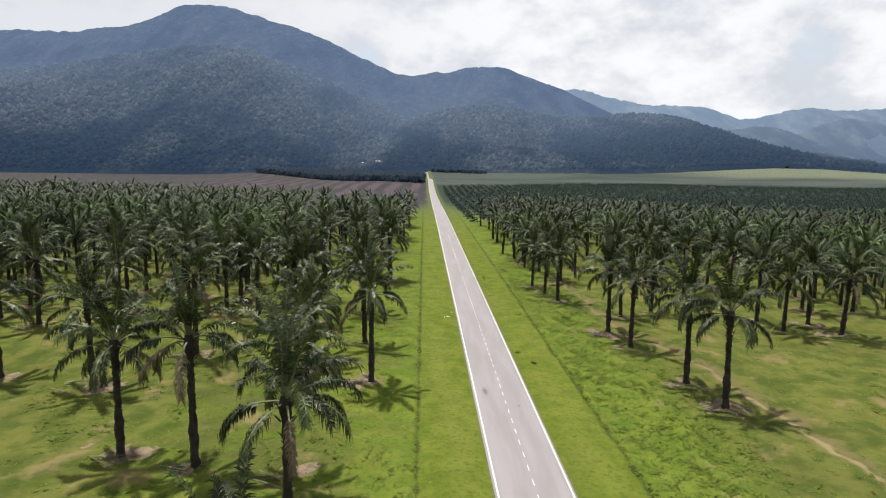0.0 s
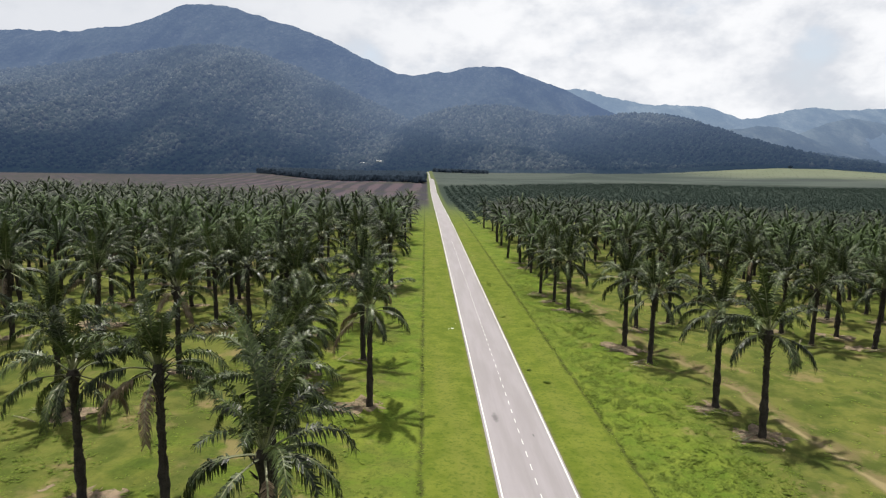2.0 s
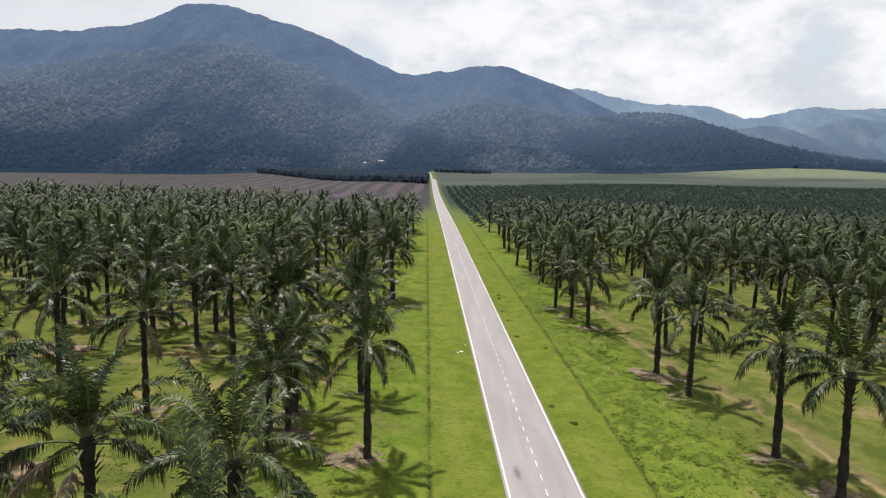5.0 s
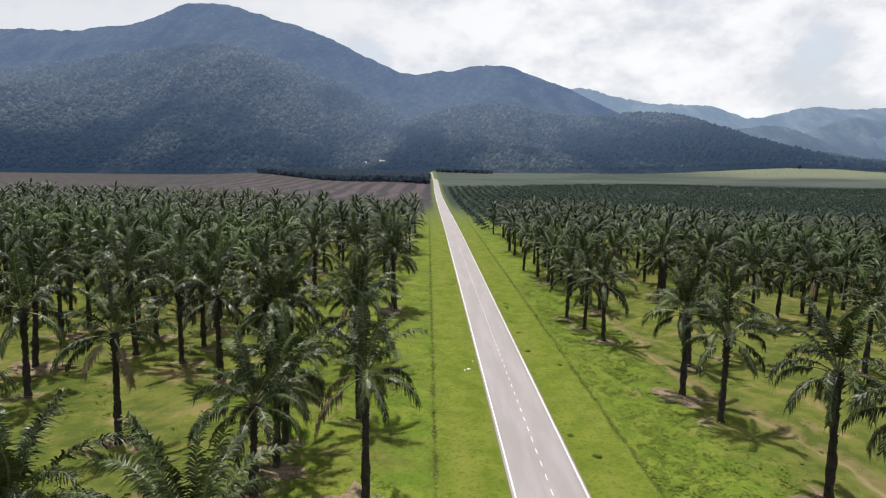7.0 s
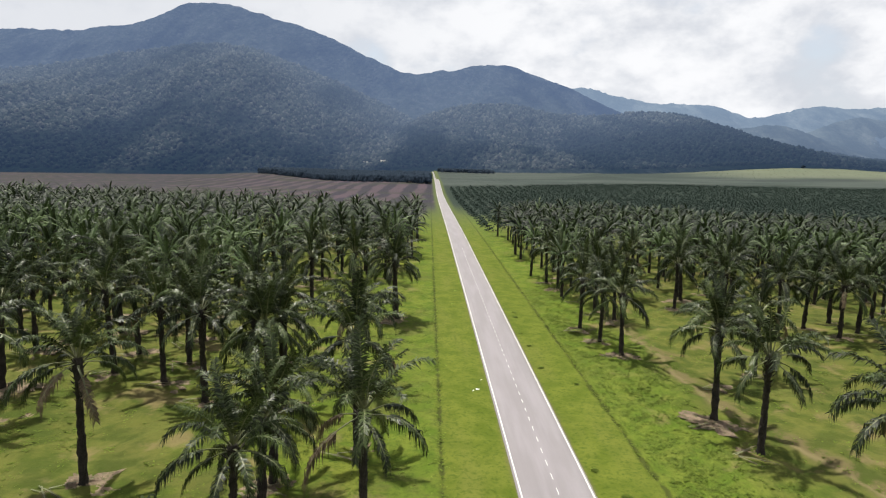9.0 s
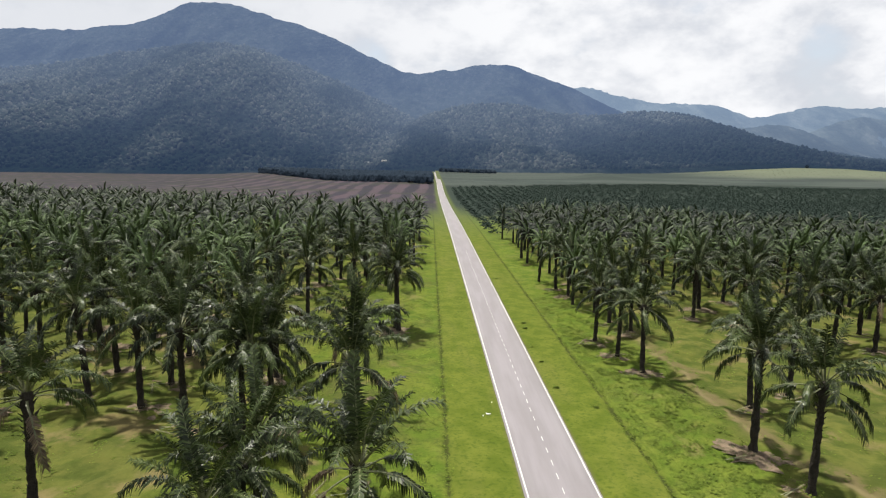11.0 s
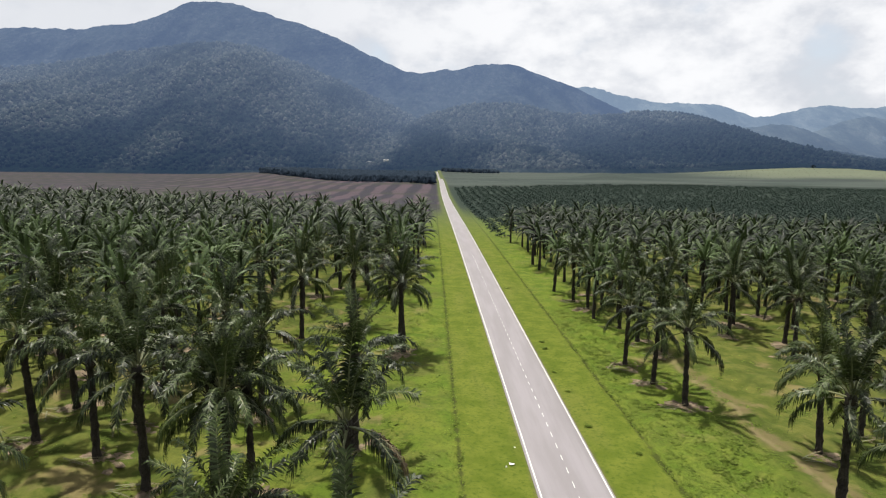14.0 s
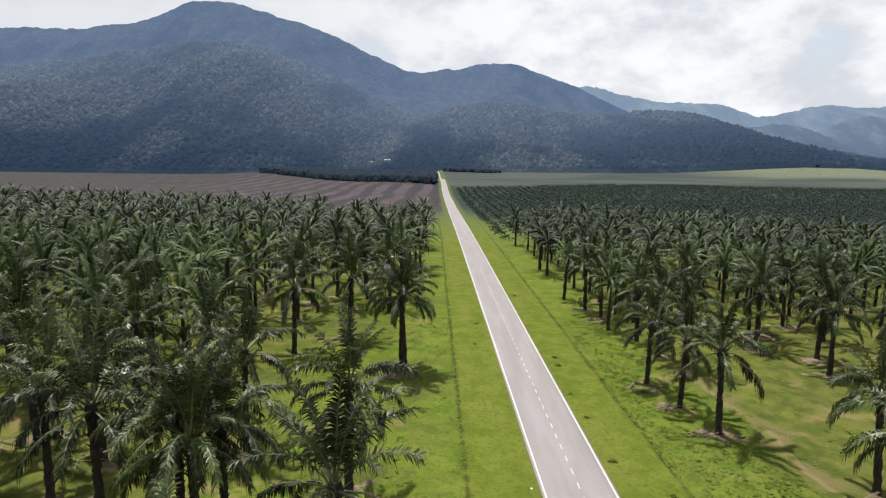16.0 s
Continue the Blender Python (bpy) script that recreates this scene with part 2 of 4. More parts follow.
by_road = n.math("MAXIMUM", by_road, n.math("MULTIPLY", n.span(n.math("ABSOLUTE", px), 4.5, 8.0), n.span(py, 330.0, 480.0)))
c = n.mix(n.math("MULTIPLY", n.span(far, 320.0, 380.0), by_road), c, afar)
n.put(b.inputs["Base Color"], c)
b.inputs["Roughness"].default_value = 0.95
b.inputs["Specular IOR Level"].default_value = 0.06
n.put(b.inputs["Normal"], n.bump(n.math("ADD", n.math("MULTIPLY", n2, 0.6), n.math("MULTIPLY", n3, 0.4)), 0.8, 0.22))


def forest_material(name, dark, mid, light, air, far_air, depth, scale, single=False):
    """Far forest: crowns of many trees. The haze before them is added as emission, which thickens from the foot
    (depth[0]) to the crest (depth[1]).
    With single, each crown is a mesh island of its own tone."""
    m, n, b, out = material(name)
    p = n.place()
    px, py, pz = n.split(p)
    leafy = n.stretch(p, 1.0, 0.35, 1.0)
    paler = n.math("MULTIPLY", n.span(px, -900.0, -150.0), 0.035)       # sunlit flank towards the valley, put into the colour
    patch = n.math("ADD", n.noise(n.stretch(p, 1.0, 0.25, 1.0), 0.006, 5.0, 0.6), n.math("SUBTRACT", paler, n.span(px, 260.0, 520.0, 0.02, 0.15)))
    patch = n.math("ADD", patch, n.span(pz, 40.0, 230.0, -0.09, 0.09))     # cloud-shaded foot and sunlit middle slopes, put into the colour
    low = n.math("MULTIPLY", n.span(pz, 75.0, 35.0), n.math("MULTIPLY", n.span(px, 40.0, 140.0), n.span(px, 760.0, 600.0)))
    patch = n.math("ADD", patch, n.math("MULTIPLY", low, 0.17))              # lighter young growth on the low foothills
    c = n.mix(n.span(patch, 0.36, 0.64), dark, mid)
    if single:
        tone = n.add("ShaderNodeNewGeometry").outputs["Random Per Island"]
        fine = n.math("MULTIPLY", n.span(n.noise(leafy, 0.25, 3.0, 0.7), 0.35, 0.65, 0.55, 1.0), n.span(tone, 0.25, 1.0))
    else:
        tone = n.split(n.cells(leafy, scale, "Color"))[0]
        fine = n.math("MULTIPLY", n.span(tone, 0.1, 1.0, 0.45, 1.0), n.span(n.noise(leafy, scale * 0.55, 6.0, 0.75), 0.42, 0.70))
        n.put(b.inputs["Normal"], n.bump(n.math("MULTIPLY", n.cells(leafy, scale), -1.0), 0.65, 8.0))
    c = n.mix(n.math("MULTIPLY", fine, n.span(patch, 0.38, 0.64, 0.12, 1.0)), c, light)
    n.put(b.inputs["Base Color"], c)
    b.inputs["Roughness"].default_value = 1.0
    b.inputs["Specular IOR Level"].default_value = 0.0
    # haze before the slopes, given as a bluish glow that grows with depth
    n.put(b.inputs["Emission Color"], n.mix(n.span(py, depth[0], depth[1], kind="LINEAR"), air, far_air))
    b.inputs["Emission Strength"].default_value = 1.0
    return m


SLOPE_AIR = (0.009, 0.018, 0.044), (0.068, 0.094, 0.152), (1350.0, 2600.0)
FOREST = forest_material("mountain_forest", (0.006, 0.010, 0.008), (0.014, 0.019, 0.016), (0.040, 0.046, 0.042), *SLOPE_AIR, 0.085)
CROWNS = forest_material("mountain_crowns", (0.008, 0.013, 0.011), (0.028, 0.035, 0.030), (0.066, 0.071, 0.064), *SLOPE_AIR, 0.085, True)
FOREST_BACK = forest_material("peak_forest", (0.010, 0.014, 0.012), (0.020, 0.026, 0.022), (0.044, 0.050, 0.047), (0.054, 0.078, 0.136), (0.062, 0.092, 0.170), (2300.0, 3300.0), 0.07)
# farther ranges: the same woods with more haze put in as glow
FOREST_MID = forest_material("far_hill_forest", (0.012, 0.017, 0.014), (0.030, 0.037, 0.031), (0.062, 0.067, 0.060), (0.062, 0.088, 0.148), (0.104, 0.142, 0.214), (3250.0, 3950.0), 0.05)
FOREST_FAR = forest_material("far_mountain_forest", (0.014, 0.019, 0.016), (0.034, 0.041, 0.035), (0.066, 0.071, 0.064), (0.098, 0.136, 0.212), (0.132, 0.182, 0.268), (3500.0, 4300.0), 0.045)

# ---------------------------------------------------------------- the lie of the land


def smooth(a, b, v):
    t = np.clip((v - a) / (b - a), 0.0, 1.0)
    return t * t * (3 - 2 * t)


def ripple(x, y):
    return (np.sin(x * 0.21 + 1.3) * np.sin(y * 0.17) + 0.6 * np.sin(x * 0.47 + y * 0.31) + 0.4 * np.sin(x * 0.83 - y * 0.71 + 2.0)) * 0.26


def land(x, y):
    """Height of the ground."""
    x, y = np.asarray(x, float), np.asarray(y, float)
    near = smooth(650, 330, y)
    z = -6.0 * np.tanh(x * 0.02 / 6.0) * np.where(x < 0, 0.15 + 0.85 * near, 1.0)
    z = z - 2.5 * smooth(230, 520, y)
    middle = np.where(x > 0, 1.0, np.exp(-(x / 130.0) ** 2))
    z = z + middle * (6.5 * smooth(600, 850, y) + 4.5 * smooth(850, 1400, y) * np.where(x > 0, 1.5, 1.0)) - 3.0 * (1 - middle) * smooth(500, 900, y)
    z = z + 4.0 * smooth(60, 350, x) * smooth(650, 1000, y)
    z = z + 22.0 * np.exp(-((x - 850) / 260.0) ** 2 - ((y - 1400) / 260.0) ** 2)
    z = z + 9.0 * np.exp(-((x - 285) / 45.0) ** 2 - ((y - 1100) / 70.0) ** 2)
    z = z + 11.0 * np.exp(-((x + 290) / 170.0) ** 2 - ((y - 1150) / 260.0) ** 2)
    away = smooth(9.0, 16.0, np.abs(x))
    z = z + ripple(x, y) * away
    wander = 9.6 + 0.12 * np.sin(y * 0.31) + 0.08 * np.sin(y * 0.93 + 1.0)
    ditch = np.exp(-((np.abs(x) - wander) / 0.32) ** 2) * (0.75 + 0.25 * np.sin(y * 0.7 + x))
    lumps = 0.12 * np.sin(x * 1.9 + 0.7 * np.sin(y * 1.1)) * np.sin(y * 1.6 + 0.9 * np.sin(x * 0.8)) + 0.06 * np.sin(x * 3.7 + y * 2.3) * np.sin(y * 3.1 - x * 1.7)
    z = z + lumps * (0.25 + 0.75 * smooth(9.0, 12.0, np.abs(x))) * (y < 260) * smooth(3.6, 5.0, np.abs(x))
    return z - 0.24 * ditch * (y < 700) - 0.06 * smooth(5.0, 3.6, np.abs(x))


def mesh_object(name, verts, faces, mat_, shade_smooth=False):
    me = bpy.data.meshes.new(name)
    me.from_pydata(np.asarray(verts, float).tolist(), [], faces if isinstance(faces, list) else faces.tolist())
    me.materials.append(mat_)
    if shade_smooth:
        me.polygons.foreach_set("use_smooth", [True] * len(me.polygons))
    return new(name, me)


def sheet(name, xs, ys, height, mat_):
    """A height field over the lines xs and ys."""
    gx, gy = np.meshgrid(xs, ys)
    verts = np.stack([gx.ravel(), gy.ravel(), height(gx, gy).ravel()], 1)
    w = len(xs)
    i = (np.arange(len(ys) - 1)[:, None] * w + np.arange(w - 1)[None, :]).ravel()
    return mesh_object(name, verts, np.stack([i, i + 1, i + w + 1, i + w], 1), mat_, True)


def lines(*spans):
    """Grid lines from (start, end, step) spans put end to end."""
    got = []
    for a, b, step in spans:
        got += list(np.arange(a, b - 1e-6, step))
    return np.array(got + [spans[-1][1]])


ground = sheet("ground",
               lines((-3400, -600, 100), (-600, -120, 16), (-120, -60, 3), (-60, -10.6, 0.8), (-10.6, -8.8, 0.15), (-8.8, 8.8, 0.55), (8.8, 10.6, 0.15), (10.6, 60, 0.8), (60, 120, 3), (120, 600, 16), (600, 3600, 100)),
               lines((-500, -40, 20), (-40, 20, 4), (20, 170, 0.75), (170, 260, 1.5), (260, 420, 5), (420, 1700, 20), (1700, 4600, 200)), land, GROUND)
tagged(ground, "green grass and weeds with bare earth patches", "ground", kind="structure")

# mountains: each ridge is (distance of its crest, reach of its slopes, crest knots (x, height))
PEAK = [(3300, 1250, [(-3200, 672), (-2206, 694), (-1833, 694), (-1528, 728), (-1366, 779), (-1277, 825), (-1204, 842), (-1044, 846), (-900, 808), (-754, 764), (-578, 708), (-460, 651), (-341, 590),
                      (-191, 523), (-55, 485), (29, 514), (111, 504), (231, 545), (414, 542), (569, 486), (756, 418), (946, 335), (1400, 190), (2200, 40), (3500, 0)])]
SHOULDERS = [
    (2550, 1120, [(-3200, 300), (-1720, 375), (-1496, 397), (-1269, 438), (-1042, 474), (-860, 496), (-701, 477), (-543, 419), (-359, 337), (-173, 254), (-78, 190), (120, 100), (500, 40), (3500, 0)]),
    (2300, 920, [(-3200, 0), (-300, 90), (-72, 172), (13, 205), (161, 236), (311, 236), (442, 205), (529, 190), (640, 188), (715, 191), (864, 198), (994, 190), (1083, 156), (1152, 117), (1241, 95),
                 (1374, 79), (1550, 69), (1620, 38), (1702, -2), (1800, -20), (3500, -20)]),
    (1760, 400, [(-3200, -20), (-20, -20), (60, 14), (150, 40), (240, 60), (320, 46), (390, 34), (470, 52), (580, 46), (690, 26), (800, 16), (950, -20), (3500, -20)]),
]
MIDDLE = [(3700, 700, [(700, 340), (1506, 332), (1648, 300), (1850, 262), (1966, 272), (2068, 292), (2157, 280), (2287, 228), (2460, 165), (2700, 110), (3400, 90), (4300, 80)]),
          (3980, 620, [(700, 100), (2000, 160), (2300, 236), (2424, 271), (2536, 318), (2660, 356), (2761, 370), (2911, 346), (3054, 331), (3600, 330), (4300, 300)])]
FAR_RANGE = [(4300, 800, [(-500, 300), (987, 540), (1107, 560), (1270, 524), (1393, 501), (1598, 464), (1761, 463), (1965, 463), (2219, 376), (2381, 405), (2623, 468), (2915, 450), (3320, 480), (4400, 480)])]


def fbm(x, y, scale, octaves=4, seed=0.0):
    """Sum of turned sine products: soft, never regular relief."""
    total, gain, f = np.zeros_like(x), 1.0, 1.0 / scale
    for k in range(octaves):
        a = 0.7 + 1.9 * k + seed
        u, v = x * math.cos(a) - y * math.sin(a), x * math.sin(a) + y * math.cos(a)
        total = total + gain * np.sin(u * f + 1.7 * k + seed + 1.3 * np.sin(v * f * 0.7 + seed)) * np.sin(v * f * 1.13 + 0.9 * k + 1.1 * np.sin(u * f * 0.6))
        gain, f = gain * 0.52, f * 2.07
    return total


def crest(knots, x, soft):
    """The crest's height at x, rounded over a width of about twice soft."""
    k = np.array(knots, float)
    return sum(np.interp(x + d * soft, k[:, 0], k[:, 1]) for d in (-1.0, -0.6, -0.2, 0.2, 0.6, 1.0)) / 6


def massif(ridges, foot, grain, soft=42.0):
    """A height function: ridges with spurs, covered by the lumps of tree crowns."""
    def height(x, y):
        base = land(x, np.minimum(y, 1500)) - 2.0
        best = base
        for i, (yc, reach, knots) in enumerate(ridges):
            line = yc + 0.035 * yc * np.sin(x / 610.0 + i)
            t = np.clip(1 - np.abs(y - line) / reach, 0, 1)
            spur = fbm(x, y * 0.45, 210.0, 5, 2.0 * i + foot * 0.01)
            h = crest(knots, x, soft) * line / yc
            best = np.maximum(best, base + foot * np.minimum(1, 6 * t) + h * t ** 1.1 * (1 + 0.42 * spur * (1 - t) * np.minimum(1, 3 * t) + 0.006 * fbm(x, y, 40.0, 3, 5.0)))
        tufts = np.random.default_rng(5).normal(0, grain, x.shape) if x.ndim else 0.0
        return best + tufts * smooth(6, 50, best - base)
    return height


mountain = massif(SHOULDERS, 8.0, 2.2, 70.0)
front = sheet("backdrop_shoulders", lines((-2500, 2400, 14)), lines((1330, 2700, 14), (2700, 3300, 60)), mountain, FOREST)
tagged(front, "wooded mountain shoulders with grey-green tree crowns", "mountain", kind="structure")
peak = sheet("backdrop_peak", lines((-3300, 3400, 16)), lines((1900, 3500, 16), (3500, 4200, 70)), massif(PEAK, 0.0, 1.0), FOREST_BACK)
tagged(peak, "dark blue forested mountain with a broad summit", "mountain", kind="structure")
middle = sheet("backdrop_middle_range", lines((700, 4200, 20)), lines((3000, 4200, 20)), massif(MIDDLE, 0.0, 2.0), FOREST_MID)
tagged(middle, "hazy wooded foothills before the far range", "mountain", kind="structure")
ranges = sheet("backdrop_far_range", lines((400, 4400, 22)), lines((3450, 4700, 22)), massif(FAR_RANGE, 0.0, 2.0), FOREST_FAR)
tagged(ranges, "pale blue distant mountain range under cloud", "mountain", kind="structure")

# ---------------------------------------------------------------- road
road_y = lines((-300, 20, 10), (20, 220, 2), (220, 440, 5), (440, 1400, 20))


def strip(name, x0, x1, lift, mat_, ys=road_y, cols=2, camber=0.02):
    return sheet(name, np.linspace(x0, x1, cols), ys, lambda x, y: land(0 * x, y) - 0.02 * x + 0.12 - camber * np.abs(x) * 0.5 + lift, mat_)


road = sheet("road", np.array([-3.44, -3.32, -3.25, -2.4, -1.6, -0.8, 0, 0.8, 1.6, 2.4, 3.25, 3.32, 3.44]), road_y,
             lambda x, y: land(0 * x, y) - 0.02 * x + 0.12 - 0.01 * np.abs(x) - 0.35 * smooth(3.26, 3.44, np.abs(x)), ASPHALT)
tagged(road, "pale grey worn asphalt road running dead straight", "road", kind="structure")
for s in (-1, 1):
    ln = strip("edge_line", s * 3.05 - 0.07, s * 3.05 + 0.07, 0.006, PAINT)
    ln.parent = road
dash_mesh = bpy.data.meshes.new("dash")
dash_mesh.from_pydata([(-0.034, -0.5, 0), (0.034, -0.5, 0), (0.034, 0.5, 0), (-0.034, 0.5, 0), (-0.039, -0.51, -0.02), (0.039, -0.51, -0.02), (0.039, 0.51, -0.02), (-0.039, 0.51, -0.02)], [],
                      [(0, 1, 2, 3), (4, 5, 1, 0), (5, 6, 2, 1), (6, 7, 3, 2), (7, 4, 0, 3)])
dash_mesh.materials.append(PAINT)
for k in range(-60, 75):
    y = 40.93 + 2.428 * k
    d = new("dash", dash_mesh)
    d.parent = road
    d.location = (0.12, y, float(land(0.0, y)) + 0.128)

# ---------------------------------------------------------------- oil palms
rng = np.random.default_rng(7)


def frond_line(rise, bend, length, steps):
    """Points of a frond's midrib in its own upright plane: it starts at the angle rise and bends over."""
    pts, s = [(0.0, 0.0)], length / steps
    for k in range(steps):
        t = (k + 0.5) / steps
        a = radians(rise - bend * t ** 1.7)
        a = max(a, radians(-86))
        pts.append((pts[-1][0] + s * math.cos(a), pts[-1][1] + s * math.sin(a)))
    return np.array(pts)


def frond_geometry(rise, bend, length, pairs, leaf, steps=8, seed=1, fold=True, width=0.10, rib=True):
    """Vertices, faces and the count of midrib faces of one frond that leans out along +x: a tapered midrib and two rows of leaflets,
    which stand out stiffly on upright fronds and hang on old ones."""
    r = np.random.default_rng(seed)
    line = frond_line(rise, bend, length, steps)
    sway = np.cumsum(r.normal(0, 0.035, steps + 1)) * length / 6
    hang = float(np.clip((62 - rise) / 50, 0.15, 1.0))
    bare = 0.18 + 0.12 * hang                       # the stalk's leafless foot
    verts, faces = [], []
    if rib:
        for k, (u, w) in enumerate(line):
            h = 0.075 * (1 - k / steps) + 0.012
            verts += [(u, sway[k] - h, w), (u, sway[k] + h, w), (u, sway[k], w - h * 1.2)]
        for k in range(steps):
            a, b = 3 * k, 3 * k + 3
            faces += [(a, a + 1, b + 1, b), (a + 1, a + 2, b + 2, b + 1), (a + 2, a, b, b + 2)]
    ribs = len(faces)
    for k in range(pairs):
        t = bare + (1 - bare) * (k + 0.5 + r.uniform(-0.4, 0.4)) / pairs
        f = t * steps
        i = min(int(f), steps - 1)
        u, w = line[i] + (line[i + 1] - line[i]) * (f - i)
        v = sway[i] + (sway[i + 1] - sway[i]) * (f - i)
        tan = (line[i + 1] - line[i]) / np.linalg.norm(line[i + 1] - line[i])
        whole = leaf * (0.5 + 0.5 * math.sin(math.pi * (0.1 + 0.85 * t - hang * (0.05 + 0.10 * t))) ** 0.7)
        for side in (-1, 1):
            size = whole * r.uniform(0.68, 1.15)
            ahead = 0.35 + 0.55 * t + r.normal(0, 0.20)
            lift = r.choice((0.55, 0.15, -0.15)) * (1.25 - hang) + r.normal(0, 0.16)
            d = np.array([tan[0] * ahead - tan[1] * lift, side * (1.0 - 0.35 * t), tan[1] * ahead + tan[0] * lift])
            d /= np.linalg.norm(d)
            root = np.array([u, v, w])
            mid = root + d * size * 0.45 + np.array([0, 0, -(0.04 + 0.10 * hang) * size])
            tip = root + d * size * (0.95 - 0.42 * hang) + np.array([0, 0, -(0.22 + 0.58 * hang + 0.15 * r.random()) * size])
            g = np.array([tan[0], 0, tan[1]]) * width * 0.5
            n0 = len(verts)
            if fold:
                verts += [tuple(root - g), tuple(root + g), tuple(mid - g * 1.15), tuple(mid + g * 1.15), tuple(tip)]
                faces += [(n0, n0 + 1, n0 + 3, n0 + 2), (n0 + 2, n0 + 3, n0 + 4)]
            else:
                verts += [tuple(root - g), tuple(root + g), tuple(tip)]
                faces += [(n0, n0 + 1, n0 + 2)]
    return np.array(verts), faces, ribs


def crown_plan(count, seed):
    """For each frond of a crown: turn, rise, bend, length. Young ones stand up, some arch over, old ones hang."""
    r = np.random.default_rng(seed)
    plan = []
    for k in range(count):
        age = k / (count - 1)
        if age < 0.30:
            rise, bend = 84 - 75 * age + r.normal(0, 6), 30 + 70 * age + r.normal(0, 7)
        elif age < 0.68:
            rise, bend = 58 - 62 * (age - 0.30) + r.normal(0, 9), 82 + r.normal(0, 14)
        else:
            rise, bend = 24 - 145 * (age - 0.68) + r.normal(0, 8), 70 + r.normal(0, 12)
        plan.append((k * 137.5 + r.normal(0, 11), rise, bend, (5.6 - 0.3 * age) * r.uniform(0.84, 1.12)))
    return plan


def turned(verts, turn, foot):
    c, s = math.cos(radians(turn)), math.sin(radians(turn))
    v = np.array(verts)
    return np.stack([v[:, 0] * c - v[:, 1] * s + foot[0], v[:, 0] * s + v[:, 1] * c + foot[1], v[:, 2] + foot[2]], 1)


def trunk_geometry(height, sides=12, rings=26, seed=3):
    """A palm trunk: a flared foot, a ragged skin, thicker under the crown."""
    r = np.random.default_rng(seed)
    verts, faces, bulge = [], [], r.uniform(0.2, 1.2)
    for k in range(rings + 1):
        t = k / rings
        base = 0.27 + 0.16 * math.exp(-t * 14) + 0.10 * smooth(0.10, 0.2, t) * smooth(0.42, 0.3, t) * bulge + 0.15 * smooth(0.78, 0.95, t) - 0.10 * smooth(0.97, 1.0, t)
        for j in range(sides):
            a = 2 * math.pi * j / sides
            rad = base * (1 + 0.14 * math.sin(3 * a + t * 40) + r.normal(0, 0.07))
            verts.append((rad * math.cos(a), rad * math.sin(a), t * height - 0.25 * (k == 0)))
    for k in range(rings):
        for j in range(sides):
            a, b = k * sides + j, k * sides + (j + 1) % sides
            faces.append((a, b, b + sides, a + sides))
    top = len(verts)
    verts.append((0, 0, height + 0.1))
    faces += [(rings * sides + j, rings * sides + (j + 1) % sides, top) for j in range(sides)]
    return verts, faces


def leaf_bases(height, seed):
    """The cut stalks of old leaves that stand out from a trunk in a spiral."""
    r = np.random.default_rng(seed)
    verts, faces = [], []
    for k in range(56):
        t = 0.28 + 0.70 * k / 56 + r.normal(0, 0.01)
        a = radians(k * 137.5)
        rad = 0.27 + 0.17 * float(smooth(0.66, 0.95, t))
        l = 0.10 + 0.42 * float(smooth(0.6, 0.95, t)) * r.uniform(0.6, 1.3)
        c, s, z = math.cos(a), math.sin(a), t * height
        n0 = len(verts)
        verts += [(rad * c - 0.10 * s, rad * s + 0.10 * c, z), (rad * c + 0.10 * s, rad * s - 0.10 * c, z), (rad * c, rad * s, z - 0.16),
                  ((rad + l) * c - 0.05 * s, (rad + l) * s + 0.05 * c, z + l * 0.9), ((rad + l) * c + 0.05 * s, (rad + l) * s - 0.05 * c, z + l * 0.9)]
        faces += [(n0, n0 + 1, n0 + 4, n0 + 3), (n0 + 1, n0 + 2, n0 + 4), (n0 + 2, n0, n0 + 3), (n0 + 2, n0 + 3, n0 + 4)]
    return verts, faces


def mesh_data(name, verts, faces, mat_, first=0, rib=None):
    me = bpy.data.meshes.new(name)
    me.from_pydata(np.asarray(verts, float).tolist(), [], faces)
    me.materials.append(mat_)
    if rib is not None:
        me.materials.append(rib)
        me.polygons.foreach_set("material_index", [1 if k < first else 0 for k in range(len(faces))])
    return me


# a small stock of fronds, from upright to hanging; each palm takes the nearest in shape
STOCK = []
for i, (rise, bend) in enumerate(((84, 30), (76, 40), (68, 54), (58, 78), (48, 92), (38, 102), (24, 104), (12, 96), (0, 84), (-12, 72), (-26, 58))):
    for v in range(3):
        old = rise < 55
        g = frond_geometry(rise, bend + 7 * (v - 1), 5.2, 62, 0.98 if old else 0.86, 8, 10 * i + v, True, 0.085 if old else 0.075)
        STOCK.append((rise, mesh_data("frond", g[0], g[1], FROND, g[2], RIB), mesh_data("dry_frond", g[0], g[1], DRY, g[2], RIB) if rise < 0 else None))


